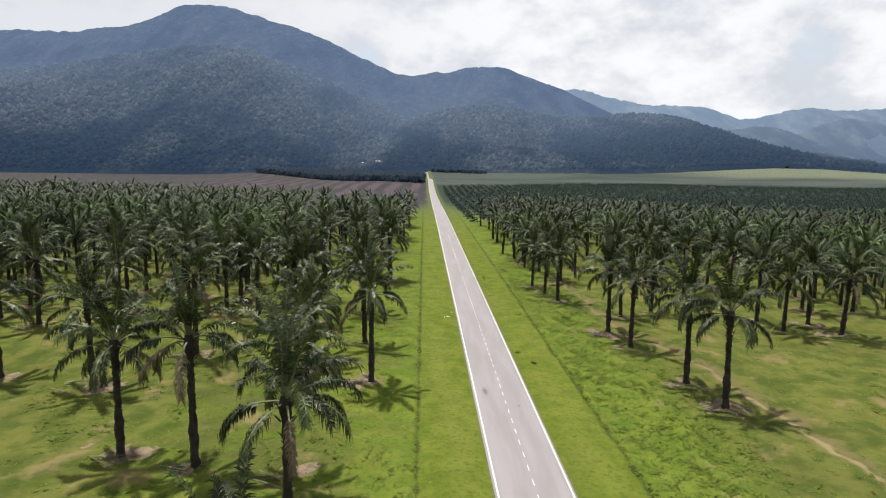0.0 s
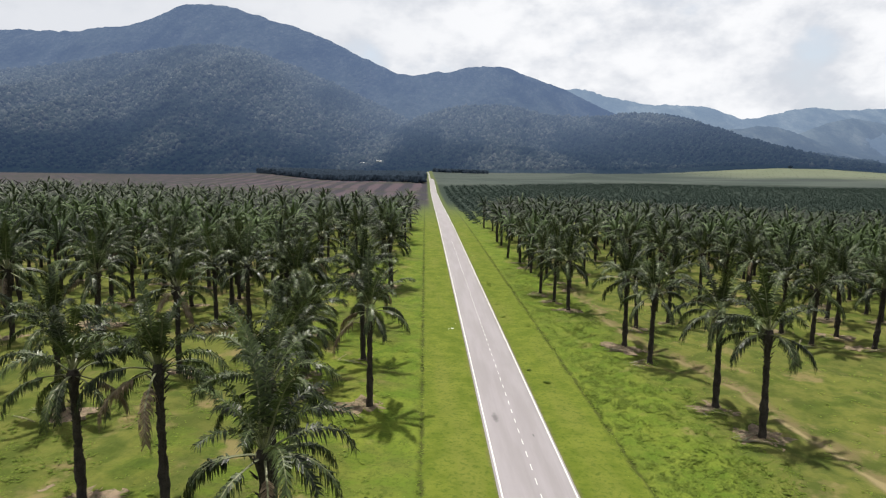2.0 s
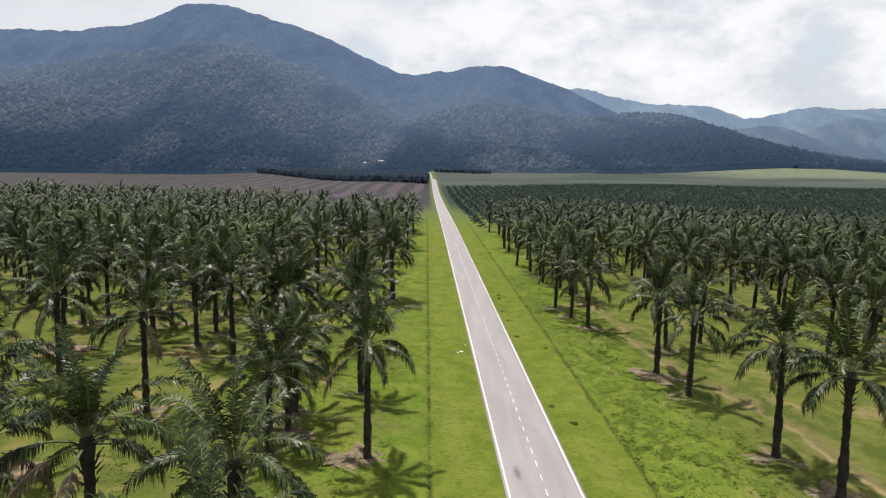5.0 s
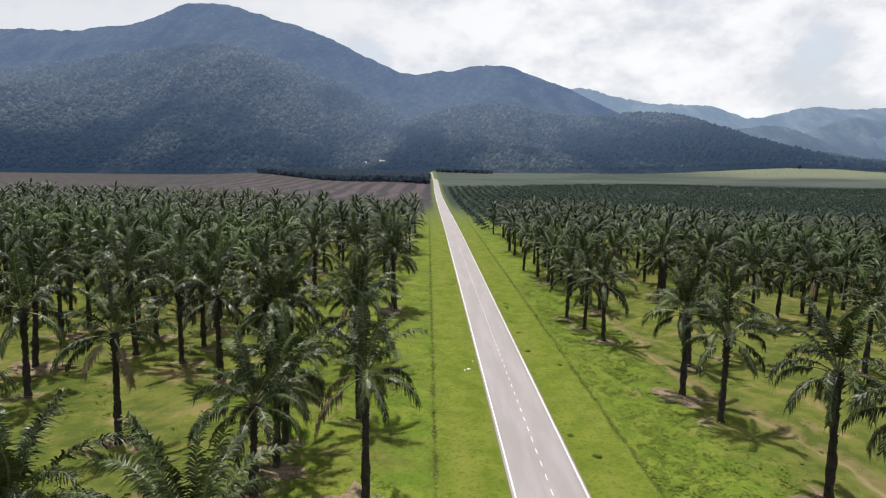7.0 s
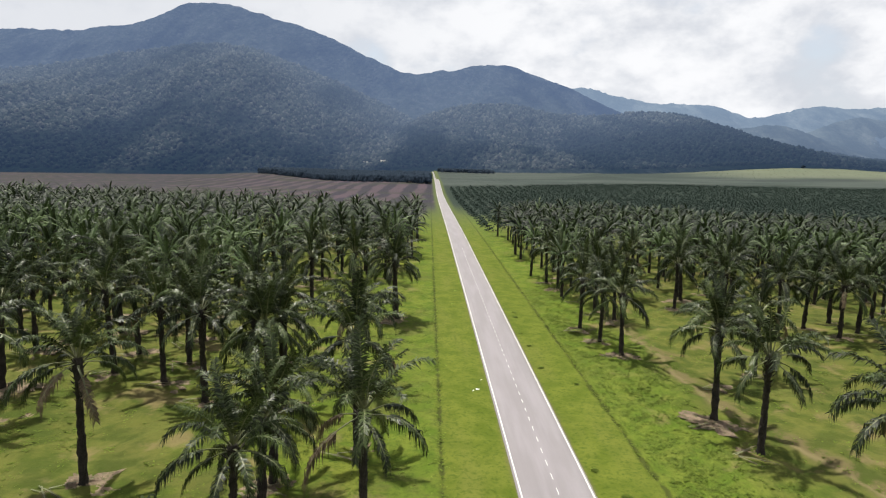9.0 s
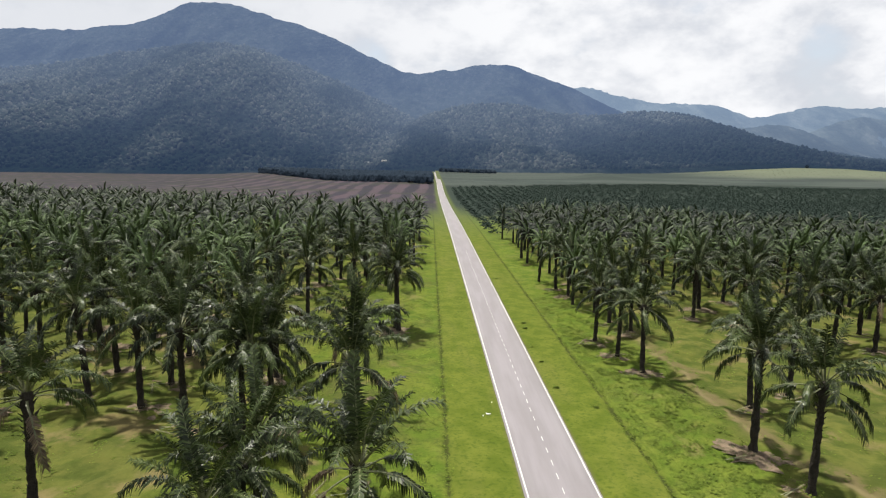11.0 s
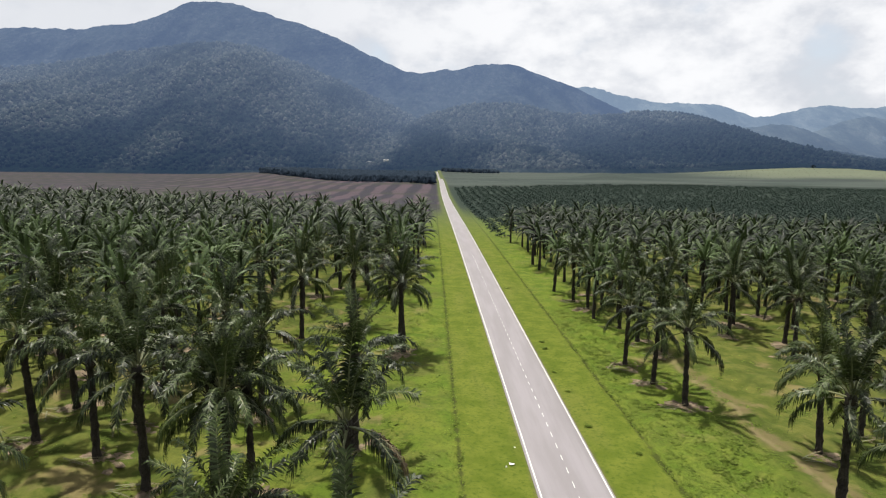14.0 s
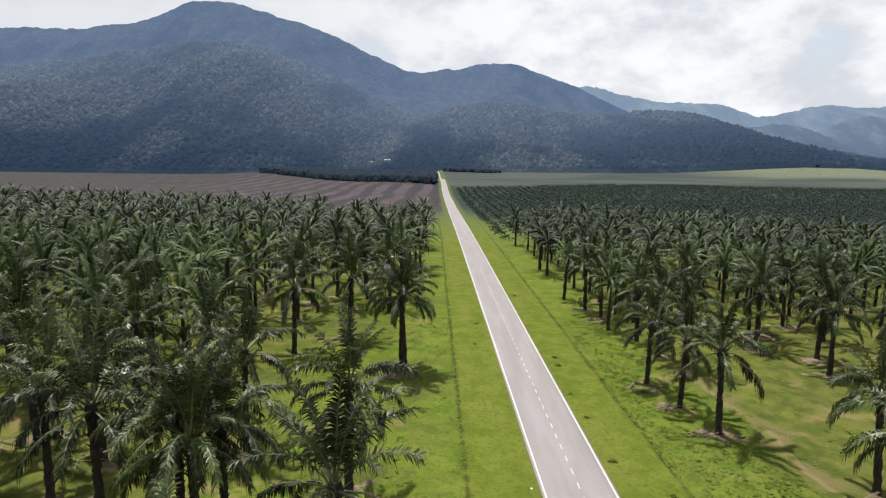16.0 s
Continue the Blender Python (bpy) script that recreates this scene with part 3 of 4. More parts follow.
def palm(height, count, seed):
    """One tall oil palm: an empty at its foot, the trunk, and each frond."""
    r = np.random.default_rng(seed)
    foot = new("oil_palm")
    verts, faces = trunk_geometry(height, seed=seed)
    more, ends = leaf_bases(height, seed)
    faces = faces + [tuple(len(verts) + q for q in f) for f in ends]
    new("trunk", mesh_data("trunk", verts + more, faces, BARK)).parent = foot
    for turn, rise, bend, length in crown_plan(count, seed):
        near = sorted(STOCK, key=lambda s: abs(s[0] - rise) + r.uniform(0, 6))[0]
        dry = near[2] is not None and r.random() < 0.2
        f = new("dry_frond" if dry else "frond", near[2] if dry else near[1])
        f.parent = foot
        k = length / 5.2
        f.matrix_basis = Matrix.Translation((0.2 * math.cos(radians(turn)), 0.2 * math.sin(radians(turn)), height - 0.45 + 0.7 * max(0, rise) / 90)) @ \
            pose(0, 0, 0, r.normal(0, 8), -(rise - near[0]), turn) @ Matrix.Diagonal((k, k, k, 1))
        if dry:
            tagged(f, "withered brown frond")
    return foot


def blade_geometry(rise, bend, length, steps, wide, seed):
    """A distant frond: two long wings of leaflets, seen as one, that hang from the midrib like a tent."""
    r = np.random.default_rng(seed)
    line = frond_line(rise, bend, length, steps)
    hang = float(np.clip((70 - rise) / 55, 0.2, 1.0))
    verts, faces = [], []
    for k, (u, w) in enumerate(line):
        t = k / steps
        half = wide * (0.12 + 0.88 * math.sin(math.pi * min(1.0, 0.08 + 0.85 * t)) ** 0.8) * r.uniform(0.85, 1.15)
        out, down = half * (1 - 0.45 * hang), half * (0.25 + 0.75 * hang)
        verts += [(u, 0.0, w), (u + 0.3 * half, -out, w - down * r.uniform(0.8, 1.2)), (u + 0.3 * half, out, w - down * r.uniform(0.8, 1.2))]
    for k in range(steps):
        a, b = 3 * k, 3 * k + 3
        faces += [(a, a + 1, b + 1, b), (a, b, b + 2, a + 2)]
    return np.array(verts), faces


def simple_crown(height, count, seed, steps, wide, pairs=0, droop=0):
    """A whole crown in one mesh: blades, and loose leaflets along them where pairs are asked for."""
    verts, faces = [], []
    for i, (turn, rise, bend, length) in enumerate(crown_plan(count, seed)):
        a = radians(turn)
        rise, bend = rise - droop, bend + 1.5 * droop
        got = [blade_geometry(rise, bend, length, steps, wide, seed * 50 + i)]
        if pairs:
            got.append(frond_geometry(rise, bend, length, pairs, 1.05, steps, seed * 50 + i, False, 0.13, True)[:2])
        for v, f in got:
            n0 = len(verts)
            verts += turned(v, turn, (0.2 * math.cos(a), 0.2 * math.sin(a), height - 0.45 + 0.7 * max(0, rise) / 90)).tolist()
            faces += [tuple(n0 + q for q in face) for face in f]
    return verts, faces


def middle_palm(height, seed):
    foot = new("oil_palm")
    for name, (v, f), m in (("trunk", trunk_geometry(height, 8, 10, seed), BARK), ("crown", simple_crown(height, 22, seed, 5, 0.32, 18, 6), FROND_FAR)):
        new(name, mesh_data(name, v, f, m)).parent = foot
    return foot


# palms that stand near the road and under the flight: the places of their feet and the heights of their trunks
LEFT_NEAR = [(-35.2, 44.3, 10.6), (-28.2, 42.5, 11.0), (-15.2, 62.8, 11.2), (-18.0, 31.8, 10.8), (-17.2, 17.0, 8.9), (-20.4, 42.5, 10.2), (-67.1, 84.5, 9.7), (-58.3, 63.1, 9.7), (-58.9, 91.3, 10.2),
             (-42.3, 94.6, 9.8), (-35.7, 89.9, 10.2), (-30.6, 105.5, 9.7), (-63.9, 105.1, 10.2), (-62.9, 110.5, 9.7), (-16.3, 127.5, 10.4), (-24.4, 64.2, 8.2), (-23.7, 68.8, 8.0), (-24.0, 73.3, 8.2),
             (-39.2, 72.3, 11.6), (-54.2, 82.6, 9.7), (-26.7, 88.9, 10.2), (-29.4, 88.0, 10.2)]
LEFT_MORE = [(-27.6, 86.4, 9.3), (-50.2, 105.2, 10.2), (-49.6, 97.7, 10.2), (-42.0, 101.5, 9.7), (-32.2, 133.0, 9.3), (-25.8, 142.0, 9.3), (-54.0, 129.0, 10.2), (-48.8, 126.0, 9.7), (-42.5, 147.5, 9.7),
             (-20.8, 162.7, 9.7), (-35.3, 161.3, 9.7), (-27.8, 160.0, 9.3), (-17.6, 79.5, 11.2), (-19.6, 97.5, 9.2), (-44.0, 112.0, 9.7), (-46.0, 60.0, 9.7), (-70.0, 72.0, 9.7), (-75.0, 95.0, 10.2),
             (-36.0, 152.0, 9.7), (-62.0, 122.0, 10.2), (-36.0, 112.0, 9.7), (-57.0, 114.0, 9.7), (-16.9, 128.6, 10.2)]
RIGHT_NEAR = [(24.9, 57.7, 10.8), (23.7, 65.1, 10.6), (21.9, 80.4, 10.0), (20.9, 88.0, 10.2), (17.6, 110.2, 9.3), (16.5, 117.5, 8.9), (15.1, 124.6, 8.9), (26.8, 99.6, 9.7), (34.0, 103.8, 9.7), (51.0, 97.9, 9.7),
              (52.0, 91.4, 9.3), (59.4, 96.2, 9.7), (60.5, 89.1, 9.3), (75.2, 106.7, 9.7), (65.8, 108.0, 9.3), (17.0, 164.0, 9.3), (39.9, 171.0, 9.3), (48.7, 123.3, 9.7), (38.5, 141.8, 9.3), (64.6, 133.6, 9.7),
              (58.1, 121.3, 9.3), (18.6, 158.6, 8.9)]
RIGHT_MORE = [(20.6, 135.6, 9.3), (20.4, 144.1, 9.3), (42.3, 148.0, 9.7), (51.3, 156.2, 9.3), (45.0, 136.5, 9.7), (42.2, 129.3, 9.7), (31.0, 150.0, 9.3), (28.0, 162.0, 9.3), (72.0, 120.0, 9.7), (78.0, 96.0, 9.3),
              (56.2, 128.1, 9.3), (52.8, 147.0, 9.7), (64.7, 126.2, 9.3), (22.9, 130.7, 8.9)]
NEAR = LEFT_NEAR + LEFT_MORE + RIGHT_NEAR + RIGHT_MORE


def planting():
    """The rest of the plantation: a triangular grid along the old rows, with gaps and small shifts."""
    known = np.array([q[:2] for q in NEAR])
    got = []
    for i in range(-40, 110):
        for j in range(-100, 90):
            x, y = 15.1 - 1.1 * i + 6.15 * j + rng.normal(0, 0.45), 124.2 + 7.45 * i + 4.7 * j + rng.normal(0, 0.45)
            if rng.random() < (0.21 if x < 0 else 0.22) or y < 30:
                continue
            if -15.0 < x < 14.0 or (12.0 < x < 72.0 and y < 150) or (-72.0 < x < 0.0 and y < 118):
                continue
            if -36.0 < x < 0.0 and y < 157:
                continue
            edge = (299 if x < 0 else min(254 + 2.0 * (x - 14), 286 - 0.14 * x)) + 6 * math.sin(x / 31.0)
            if y > edge or abs(x + 11 + 0.03 * y) > 0.84 * (y + 8) + 6:
                continue
            if np.min(np.hypot(known[:, 0] - x, known[:, 1] - y)) < 5.2:
                continue
            got.append((x, y))
    return sorted(got, key=lambda q: q[1])


def spot(x, y, turn, size):
    return pose(x, y, float(land(x, y)) - 0.05, rng.normal(0, 1.6), rng.normal(0, 1.6), turn) @ Matrix.Scale(size, 4)


models = [(h, palm(h, c, s)) for h, c, s in ((8.1, 21, 10), (8.9, 22, 11), (9.3, 20, 12), (9.3, 23, 17), (9.7, 24, 13), (9.7, 21, 18), (10.2, 24, 14), (10.2, 21, 19), (10.7, 25, 15), (11.2, 24, 16))]
TALL = "tall oil palm with dark drooping fronds on grass"


def palm_label(x, y, h):
    """What sets a near palm apart: its height and what it stands beside."""
    if h < 8.5:
        return "short oil palm with spreading fronds among taller palms"
    if -20 < x < 0:
        return "tall oil palm with long fronds beside the roadside ditch"
    if 0 < x < 30 and y < 130:
        return "slender oil palm beside a worn sandy track"
    return TALL


for x, y, h in NEAR:
    model = sorted(models, key=lambda q: abs(q[0] - h) + rng.uniform(0, 0.3))[0]
    tree = copy_thing(model[1], spot(x, y, rng.uniform(0, 360), rng.uniform(0.95, 1.07)))
    tagged(tree, palm_label(x, y, h), "palm tree", "plantation palms")
for _, m in models:
    for o in (*m.children_recursive, m):
        bpy.data.objects.remove(o)

rest = planting()
count_mid = 215
models = [middle_palm(h, s) for h, s in ((9.8, 21), (9.2, 22), (10.4, 23), (8.9, 24))]
for i, (x, y) in enumerate(rest[:count_mid]):
    tree = copy_thing(models[i % 4], spot(x, y, rng.uniform(0, 360), rng.uniform(0.9, 1.08)))
    tagged(tree, TALL, "palm tree", "plantation palms")
for m in models:
    for o in (*m.children_recursive, m):
        bpy.data.objects.remove(o)


def scatter(name, templates, places, mat_, label, category):
    """One object of kind stuff: each place (x, y, z, turn, size) gets one of the templates (vertices, triangles)."""
    tv, tf, n0 = [], [], 0
    tris = []
    for v, f in templates:
        t = []
        for face in f:
            t += [(face[0], face[k], face[k + 1]) for k in range(1, len(face) - 1)]
        tris.append((np.asarray(v, float), np.array(t, int)))
    for i, (x, y, z, turn, size) in enumerate(places):
        v, f = tris[i % len(tris)]
        tv.append(turned(v * size, turn, (x, y, z)))
        tf.append(f + n0)
        n0 += len(v)
    v, f = np.concatenate(tv), np.concatenate(tf)
    me = bpy.data.meshes.new(name)
    me.vertices.add(len(v)), me.loops.add(3 * len(f)), me.polygons.add(len(f))
    me.vertices.foreach_set("co", v.astype(np.float32).ravel())
    me.loops.foreach_set("vertex_index", f.astype(np.int32).ravel())
    me.polygons.foreach_set("loop_start", np.arange(0, 3 * len(f), 3, dtype=np.int32))
    me.update(calc_edges=True)
    me.materials.append(mat_)
    return tagged(new(name, me), label, category, kind="stuff")


far = rest[count_mid:]
crowns = [simple_crown(9.7, 27, s, 4, 0.40, 0, 16) for s in (31, 32, 33, 34, 35, 36)]
stems = [trunk_geometry(9.7, 6, 3, s) for s in (1, 2)]
spots = [(x, y, float(land(x, y)), rng.uniform(0, 360), rng.uniform(0.84, 1.06)) for x, y in far]
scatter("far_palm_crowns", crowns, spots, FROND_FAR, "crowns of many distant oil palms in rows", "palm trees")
scatter("far_palm_trunks", stems, spots, BARK, "trunks of many distant oil palms in rows", "palm trees")

# ---------------------------------------------------------------- far planting, woods, houses


def young_palm(seed):
    verts, faces = [], []
    for k in range(9):
        v, f, _ = frond_geometry(66 - 7 * k + 2 * seed, 60, 3.4, 3, 1.1, 2, seed * 20 + k, False, 1.0, False)
        n0 = len(verts)
        verts += turned(v, k * 137.5, (0, 0, 0.4)).tolist()
        faces += [tuple(n0 + q for q in face) for face in f]
    return verts, faces


spots = []
for i in range(100):
    for j in range(110):
        x, y = 15 + 7.5 * j + rng.normal(0, 0.6), 246 + 7.5 * i + rng.normal(0, 0.6)
        if x > 0.86 * y or rng.random() < 0.12 or y < min(264 + 2.0 * (x - 14), 294 - 0.14 * x) + 6 * math.sin(x / 31.0):
            continue
        if y > 705 + 0.5 * min(x, 330) + 30 * math.sin(x / 110.0) and (i % 2 or y > 860 or not 190 < x < 310):
            continue
        spots.append((x, y, float(land(x, y)) - 0.1, rng.uniform(0, 360), rng.uniform(0.8, 1.15)))
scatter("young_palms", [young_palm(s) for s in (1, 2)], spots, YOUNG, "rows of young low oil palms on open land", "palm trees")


def woods_tree(seed):
    """A far broad tree: a thin stem and a ragged crown of leafy scraps."""
    r = np.random.default_rng(seed)
    verts, faces = [(-0.3, 0, -1), (0.3, 0, -1), (0, 0.3, -1), (0, 0, 10)], [(0, 1, 3), (1, 2, 3), (2, 0, 3)]
    for k in range(46):
        d = r.normal(0, 1, 3)
        d /= np.linalg.norm(d)
        c = d * np.array([4.2, 4.2, 7.0]) * r.uniform(0.5, 1.05) + np.array([0, 0, 7.5])
        a, b = np.cross(d, r.normal(0, 1, 3)), r.normal(0, 1, 3)
        a = a / np.linalg.norm(a) * r.uniform(0.9, 1.7)
        b = np.cross(d, a) * r.uniform(0.7, 1.2) + d * r.uniform(-0.5, 0.5)
        n0 = len(verts)
        verts += [tuple(c - a), tuple(c - b), tuple(c + a), tuple(c + b)]
        faces += [(n0, n0 + 1, n0 + 2, n0 + 3)]
    return verts, faces


def tree_crown(seed, sides=5):
    """A far tree seen as its crown alone: a lopsided lump, wider than high."""
    r = np.random.default_rng(seed)
    verts = [(r.normal(0, 0.15), r.normal(0, 0.15), 0.8 + r.normal(0, 0.08))]
    for z, w in ((0.28, 0.72), (-0.7, 0.95)):
        for k in range(sides):
            a = 2 * math.pi * (k + r.uniform(-0.25, 0.25)) / sides
            d = w * r.uniform(0.75, 1.2)
            verts.append((d * math.cos(a), d * math.sin(a), z + r.normal(0, 0.12)))
    faces = [(0, 1 + k, 1 + (k + 1) % sides) for k in range(sides)]
    faces += [(1 + k, 1 + sides + k, 1 + sides + (k + 1) % sides, 1 + (k + 1) % sides) for k in range(sides)]
    return verts, faces


lumps = [tree_crown(s) for s in range(1, 9)]
spots = []
for i in range(90):
    for j in range(36):
        x = -11 - 3.4 * i + rng.normal(0, 1.0)
        y = 757 + 1.13 * abs(x) + 7.0 * j + rng.normal(0, 1.6)
        spots.append((x, y, float(land(x, y)) + rng.uniform(5.0, 7.5), rng.uniform(0, 360), rng.uniform(3.0, 4.8)))
    for q in range(4):      # the belt's edge, leafy down to the ground
        x = -11 - 3.4 * i + rng.normal(0, 1.5)
        y = 755 + 1.13 * abs(x) + rng.normal(0, 1.5)
        spots.append((x, y, float(land(x, y)) + rng.uniform(0.5, 5.0), rng.uniform(0, 360), rng.uniform(1.8, 3.2)))
for k in range(260):        # a short belt beyond the open field, on the other side of the road
    x, y = rng.uniform(9, 125), rng.uniform(1290, 1345)
    spots.append((x, y, float(land(x, y)) + rng.uniform(1.0, 6.0), rng.uniform(0, 360), rng.uniform(3.0, 5.0)))
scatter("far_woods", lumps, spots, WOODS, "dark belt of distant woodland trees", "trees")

# the forest on the mountain shoulders, crown by crown
gx, gy = np.meshgrid(np.arange(-2080, 2000, 12.5), np.arange(1345, 2600, 13.5))
gx, gy = (gx + rng.normal(0, 3.6, gx.shape)).ravel(), (gy + rng.normal(0, 3.6, gy.shape)).ravel()
gz = mountain(gx, gy)
keep = (gz - land(gx, np.minimum(gy, 1500)) > 9) & (gx > -0.80 * gy) & (gx < 0.76 * gy) & (gz > mountain(gx, gy - 22.0) - 3.0)
spots = [(x, y, z + 1.0, rng.uniform(0, 360), min(12.0, rng.lognormal(1.85, 0.26))) for x, y, z in zip(gx[keep], gy[keep], gz[keep])]
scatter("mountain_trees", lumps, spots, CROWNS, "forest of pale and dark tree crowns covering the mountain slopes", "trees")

# rows of seedlings on the bright hill, and its one tree
spots = []
for i in range(26):
    for j in range(44 if i % 2 else 0):
        x, y = 560 + 11.0 * j + rng.normal(0, 0.8), 1120 + 10.5 * i + rng.normal(0, 0.8)
        spots.append((x, y, float(land(x, y)) - 0.1, rng.uniform(0, 360), rng.uniform(0.2, 0.35)))
scatter("seedling_rows", [young_palm(s) for s in (3, 4)], spots, SEEDLING, "rows of small seedlings on a bright grassy hill", "seedlings")
lone = new("tree")
v, f = woods_tree(9)
new("trunk", mesh_data("trunk", v[:4], f[:3], BARK)).parent = lone
new("crown", mesh_data("crown", v, f[3:], WOODS)).parent = lone
lone.matrix_basis = pose(812, 1335, float(land(812, 1335))) @ Matrix.Diagonal((1.4, 1.4, 0.5, 1))
tagged(lone, "single dark broad tree on a distant hilltop", "tree")


def box(x0, x1, y0, y1, z0, z1):
    v = [(x, y, z) for z in (z0, z1) for x, y in ((x0, y0), (x1, y0), (x1, y1), (x0, y1))]
    return v, [(3, 2, 1, 0), (4, 5, 6, 7), (0, 1, 5, 4), (1, 2, 6, 5), (2, 3, 7, 6), (3, 0, 4, 7)]


def far_house(x, y, w, d, h):
    foot = new("house")
    parts = [("wall", box(-w / 2, w / 2, -d / 2, d / 2, -1.0, h), PLASTER)]
    e = 0.7
    parts.append(("roof", ([(-w / 2 - e, -d / 2 - e, h), (w / 2 + e, -d / 2 - e, h), (w / 2 + e, d / 2 + e, h), (-w / 2 - e, d / 2 + e, h), (-w / 2 - e, 0, h + d * 0.28), (w / 2 + e, 0, h + d * 0.28)],
                           [(0, 1, 5, 4), (2, 3, 4, 5), (0, 4, 3), (1, 2, 5), (3, 2, 1, 0)]), ROOF))
    for k in range(3):
        c = -w / 2 + w * (k + 0.5) / 3
        parts.append(("window", box(c - 0.7, c + 0.7, -d / 2 - 0.06, -d / 2 + 0.1, 1.0, 2.2), GLASS))
    for name, (v, f), m in parts:
        new(name, mesh_data(name, v, f, m)).parent = foot
    foot.location = (x, y, float(mountain(np.array(x), np.array(y))))
    return tagged(foot, "small distant house with pale sheet roof", "house", "houses at the mountain foot")


far_house(-170, 1560, 9, 6, 3)
far_house(-130, 1590, 13, 6, 3)

# ---------------------------------------------------------------- bare earth round the palms, cut fronds, weeds


def soil_patch(seed, sides=22, rings=4):
    """A low uneven mound of trodden earth with a ragged rim."""
    r = np.random.default_rng(seed)
    verts, faces = [(0, 0, 0.07)], []
    lobes = [(k, r.uniform(0, 6.28), r.uniform(0.08, 0.2)) for k in (2, 3, 5, 7, 11, 17)]
    for q in range(1, rings + 1):
        for j in range(sides):
            a = 2 * math.pi * j / sides
            rim = 1.0 + sum(g * math.sin(k * a + h) for k, h, g in lobes)
            d = q / rings * 2.1 * rim
            verts.append((d * 1.15 * math.cos(a), d * 0.9 * math.sin(a), 0.07 - 0.20 * (q / rings) ** 1.3 + r.normal(0, 0.05)))
    faces += [(0, 1 + j, 1 + (j + 1) % sides) for j in range(sides)]
    for q in range(rings - 1):
        for j in range(sides):
            a, b = 1 + q * sides + j, 1 + q * sides + (j + 1) % sides
            faces.append((a, a + sides, b + sides, b))
    return verts, faces


spots = [(x + rng.normal(0, 0.3), y + rng.normal(0, 0.3), float(land(x, y)), rng.uniform(-30, 30), rng.uniform(0.8, 1.25) * 1.15) for x, y, h in NEAR]
earth = scatter("bare_earth", [soil_patch(s, 44, 10) for s in (1, 2, 3, 4)], spots, SOIL, "patches of bare pinkish earth round palm feet", "soil")
earth.data.polygons.foreach_set("use_smooth", [True] * len(earth.data.polygons))
spots = [(x, y, float(land(x, y)), rng.uniform(0, 360), rng.uniform(0.4, 0.9)) for x, y in rest[:count_mid] if rng.random() < 0.7]
scatter("bare_earth", [soil_patch(s) for s in (1, 2, 3, 4)], spots, SOIL, "small patches of bare earth among distant palms", "soil")

cut = []
for v in range(3):
    g = frond_geometry(10, 22, 4.0, 24, 0.5, 6, 400 + v, True, 0.05)
    flat = np.array(g[0])
    flat[:, 2] = np.abs(flat[:, 2]) * 0.4
    cut.append(mesh_data("cut_frond", flat, g[1], DRY, g[2], RIB))
for i, (x, y, h) in enumerate(NEAR):
    pile = new("frond_pile")
    px, py = x - 1.1 + rng.normal(0, 0.4), y - 0.9 + rng.normal(0, 0.4)
    pile.location = (px, py, float(land(px, py)) + 0.08)
    for k in range(4):
        f = new("cut_frond", cut[(i + k) % 3])
        f.parent = pile
        f.matrix_basis = pose(rng.normal(0, 0.5) - 1.6, rng.normal(0, 0.4), 0.06 * k, rng.normal(0, 4), rng.normal(0, 3), rng.normal(-10, 28)) @ Matrix.Scale(rng.uniform(0.7, 1.0), 4)
    tagged(pile, "heap of cut dry palm fronds on earth", "frond pile", "heaps of cut fronds")


def weed_clump(seed, leaves, spread, tall):
    """A clump of broad weed leaves, each a bent pair of triangles."""
    r = np.random.default_rng(seed)
    verts, faces = [], []
    for k in range(leaves):
        a, d = r.uniform(0, 6.28), spread * math.sqrt(r.random())
        c = np.array([d * math.cos(a), d * math.sin(a), tall * r.uniform(0.3, 1.0)])
        t = r.uniform(0, 6.28)
        u = np.array([math.cos(t), math.sin(t), r.uniform(-0.25, 0.35)]) * r.uniform(0.10, 0.19)
        w = np.array([-math.sin(t), math.cos(t), r.uniform(-0.2, 0.2)]) * r.uniform(0.07, 0.13)
        n0 = len(verts)
        verts += [tuple(c - u), tuple(c + w), tuple(c + u), tuple(c - w)]
        faces.append((n0, n0 + 1, n0 + 2, n0 + 3))
    return verts, faces


clumps = [weed_clump(s, 9, 0.55, 0.08) for s in range(1, 6)]


def patchy(x, y):
    return math.sin(x * 0.31 + 1.7 * math.sin(y * 0.11)) * math.sin(y * 0.23 + 1.3 * math.sin(x * 0.17)) + 0.5 * math.sin(x * 0.9 + y * 0.6)


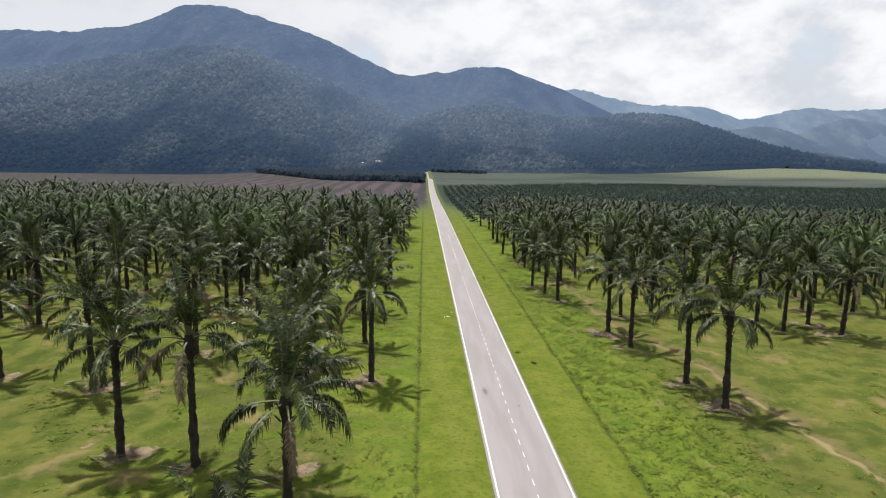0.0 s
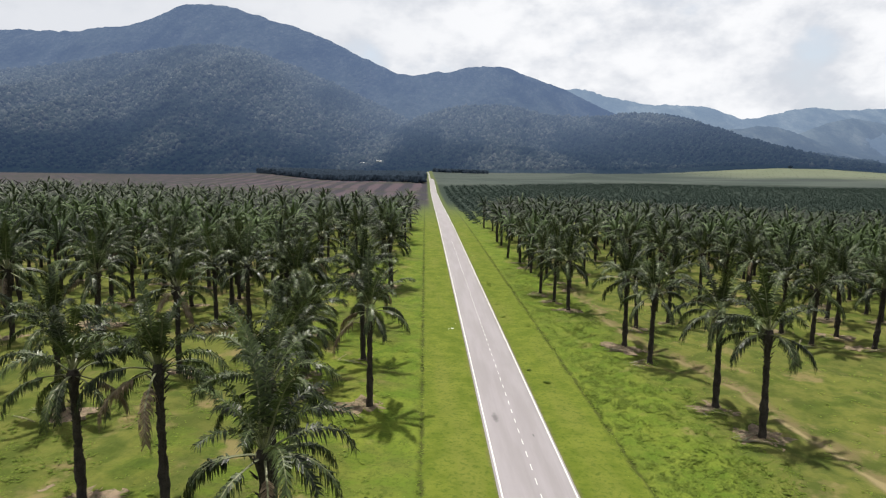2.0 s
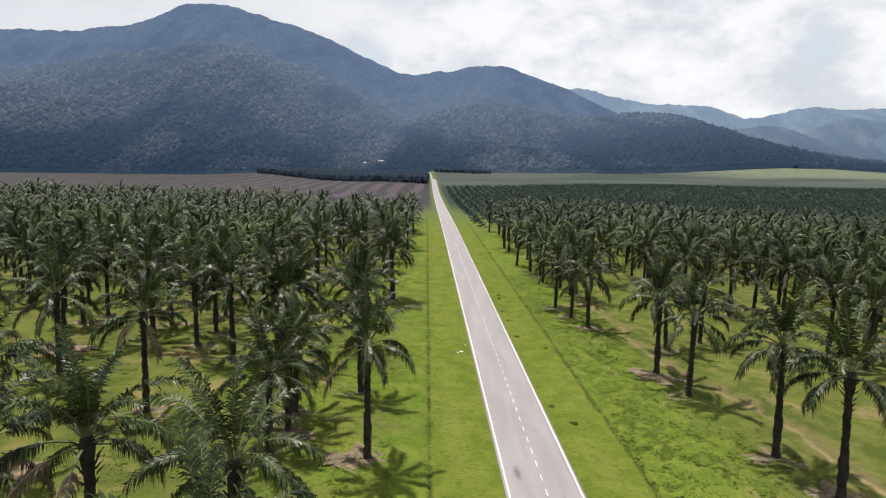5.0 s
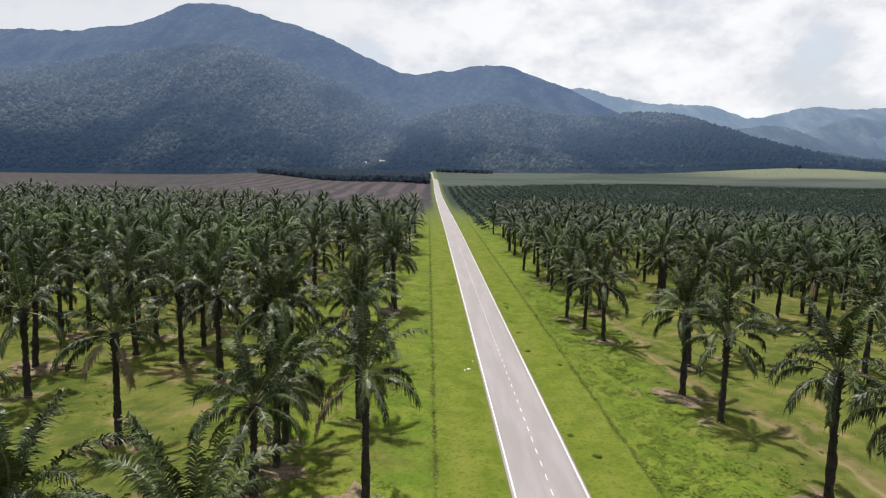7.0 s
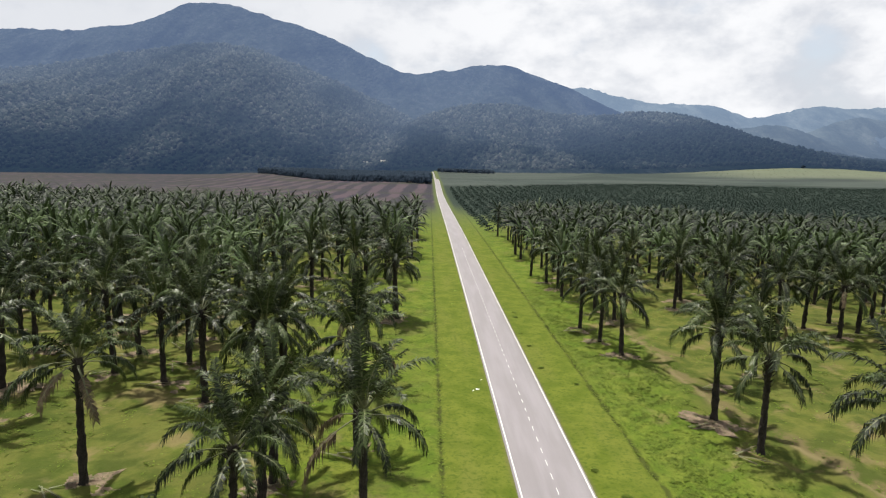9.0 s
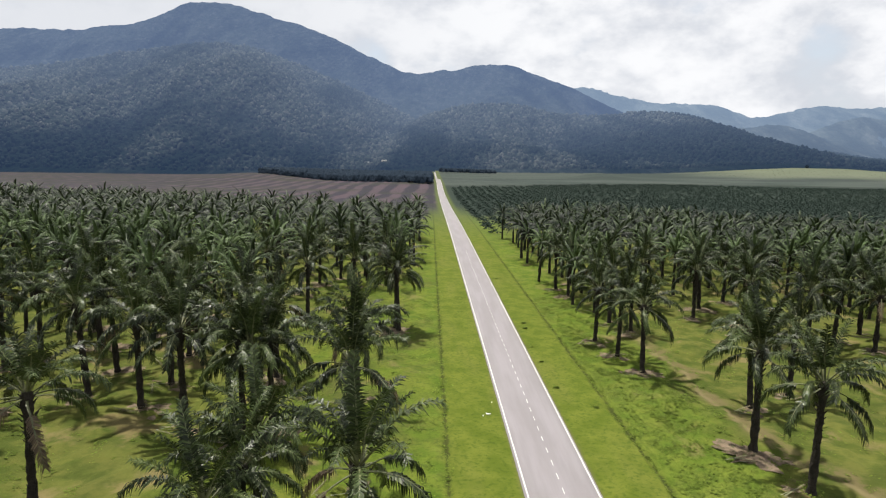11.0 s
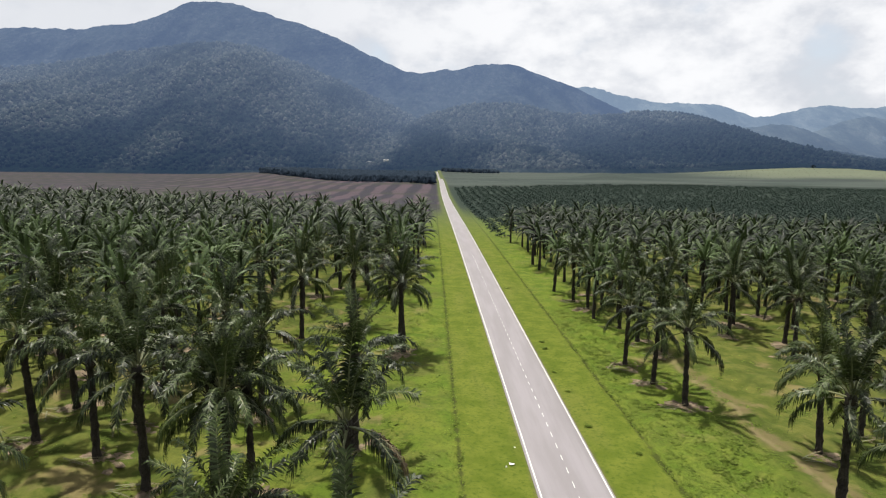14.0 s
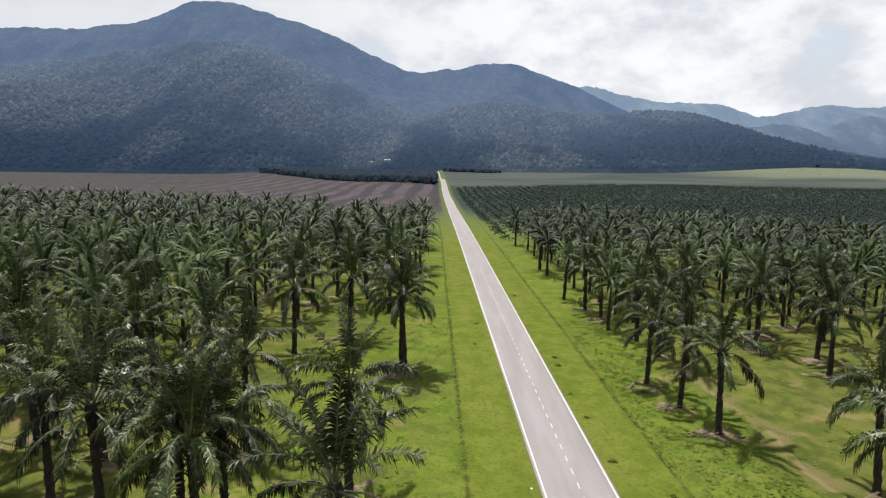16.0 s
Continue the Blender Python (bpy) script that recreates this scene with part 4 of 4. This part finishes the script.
spots = []
while len(spots) < 13000:
    y = 32 + 125 * rng.random() ** 1.25
    if rng.random() < 0.45:
        x = 10.2 + abs(rng.normal(0, 1)) * 8.0
        keep = (1.0 if patchy(x, y) > 0.0 else 0.35) * (1.0 if x < 28 - 0.07 * y else 0.25)
    else:
        x = rng.uniform(-56, -10.2) if rng.random() < 0.75 else rng.uniform(27, 62)
        keep = 0.9 if patchy(x, y) > 0.3 else 0.1
    if rng.random() < keep:
        spots.append((x, y, float(land(x, y)) - 0.08, rng.uniform(0, 360), rng.uniform(0.5, 1.3)))
for k in range(900):
    y = rng.uniform(34, 240)
    s = rng.choice((-1, 1))
    x = s * (9.6 + rng.choice((-0.4, 0.4)) + rng.normal(0, 0.22))
    spots.append((x, y, float(land(x, y)) - 0.08, rng.uniform(0, 360), rng.uniform(0.5, 1.1)))
scatter("ground_weeds", clumps, spots, WEED, "low broad-leaved green weeds covering the ground", "weeds")

# single low shrubs on the mown verge
shrub = mesh_data("verge_shrub", *weed_clump(77, 60, 0.5, 0.6), WEED)
for x, y, k in ((4.9, 131.0, 1.0), (5.2, 134.5, 1.0), (4.6, 113.9, 0.8), (4.5, 103.9, 0.9), (4.3, 76.2, 0.8), (5.8, 71.8, 1.0), (4.3, 120.7, 0.7), (4.8, 175.0, 1.2), (-5.0, 152.0, 0.9), (-6.1, 140.0, 0.7), (8.0, 98.0, 0.8)):
    o = new("verge_shrub", shrub)
    o.matrix_basis = pose(x, y, float(land(x, y)) - 0.05, 0, 0, rng.uniform(0, 360)) @ Matrix.Diagonal((0.9 * k, 0.9 * k, 0.5 * k, 1))
    tagged(o, "small dark green shrub on the mown verge", "shrub", "verge shrubs")


def scrap(seed, w, d):
    """A crumpled sheet of litter."""
    r = np.random.default_rng(seed)
    verts = [(w * (i / 4 - 0.5) + r.normal(0, 0.03), d * (j / 3 - 0.5) + r.normal(0, 0.03), 0.08 + abs(r.normal(0, 0.05))) for j in range(4) for i in range(5)]
    faces = [(j * 5 + i, j * 5 + i + 1, j * 5 + i + 6, j * 5 + i + 5) for j in range(3) for i in range(4)]
    low = [(x, y, z - 0.02) for x, y, z in verts]
    return verts + low, faces + [tuple(20 + q for q in reversed(f)) for f in faces]


for i, (x, y, w, d) in enumerate(((-4.8, 95.2, 0.45, 0.25), (-4.1, 98.6, 0.2, 0.15), (-5.4, 94.6, 0.15, 0.15))):
    o = new("litter", mesh_data("litter", *scrap(i, w, d), LITTER))
    o.location = (x, y, float(land(x, y)))
    tagged(o, "crumpled white plastic litter on the grass", "litter", "litter on the verge")
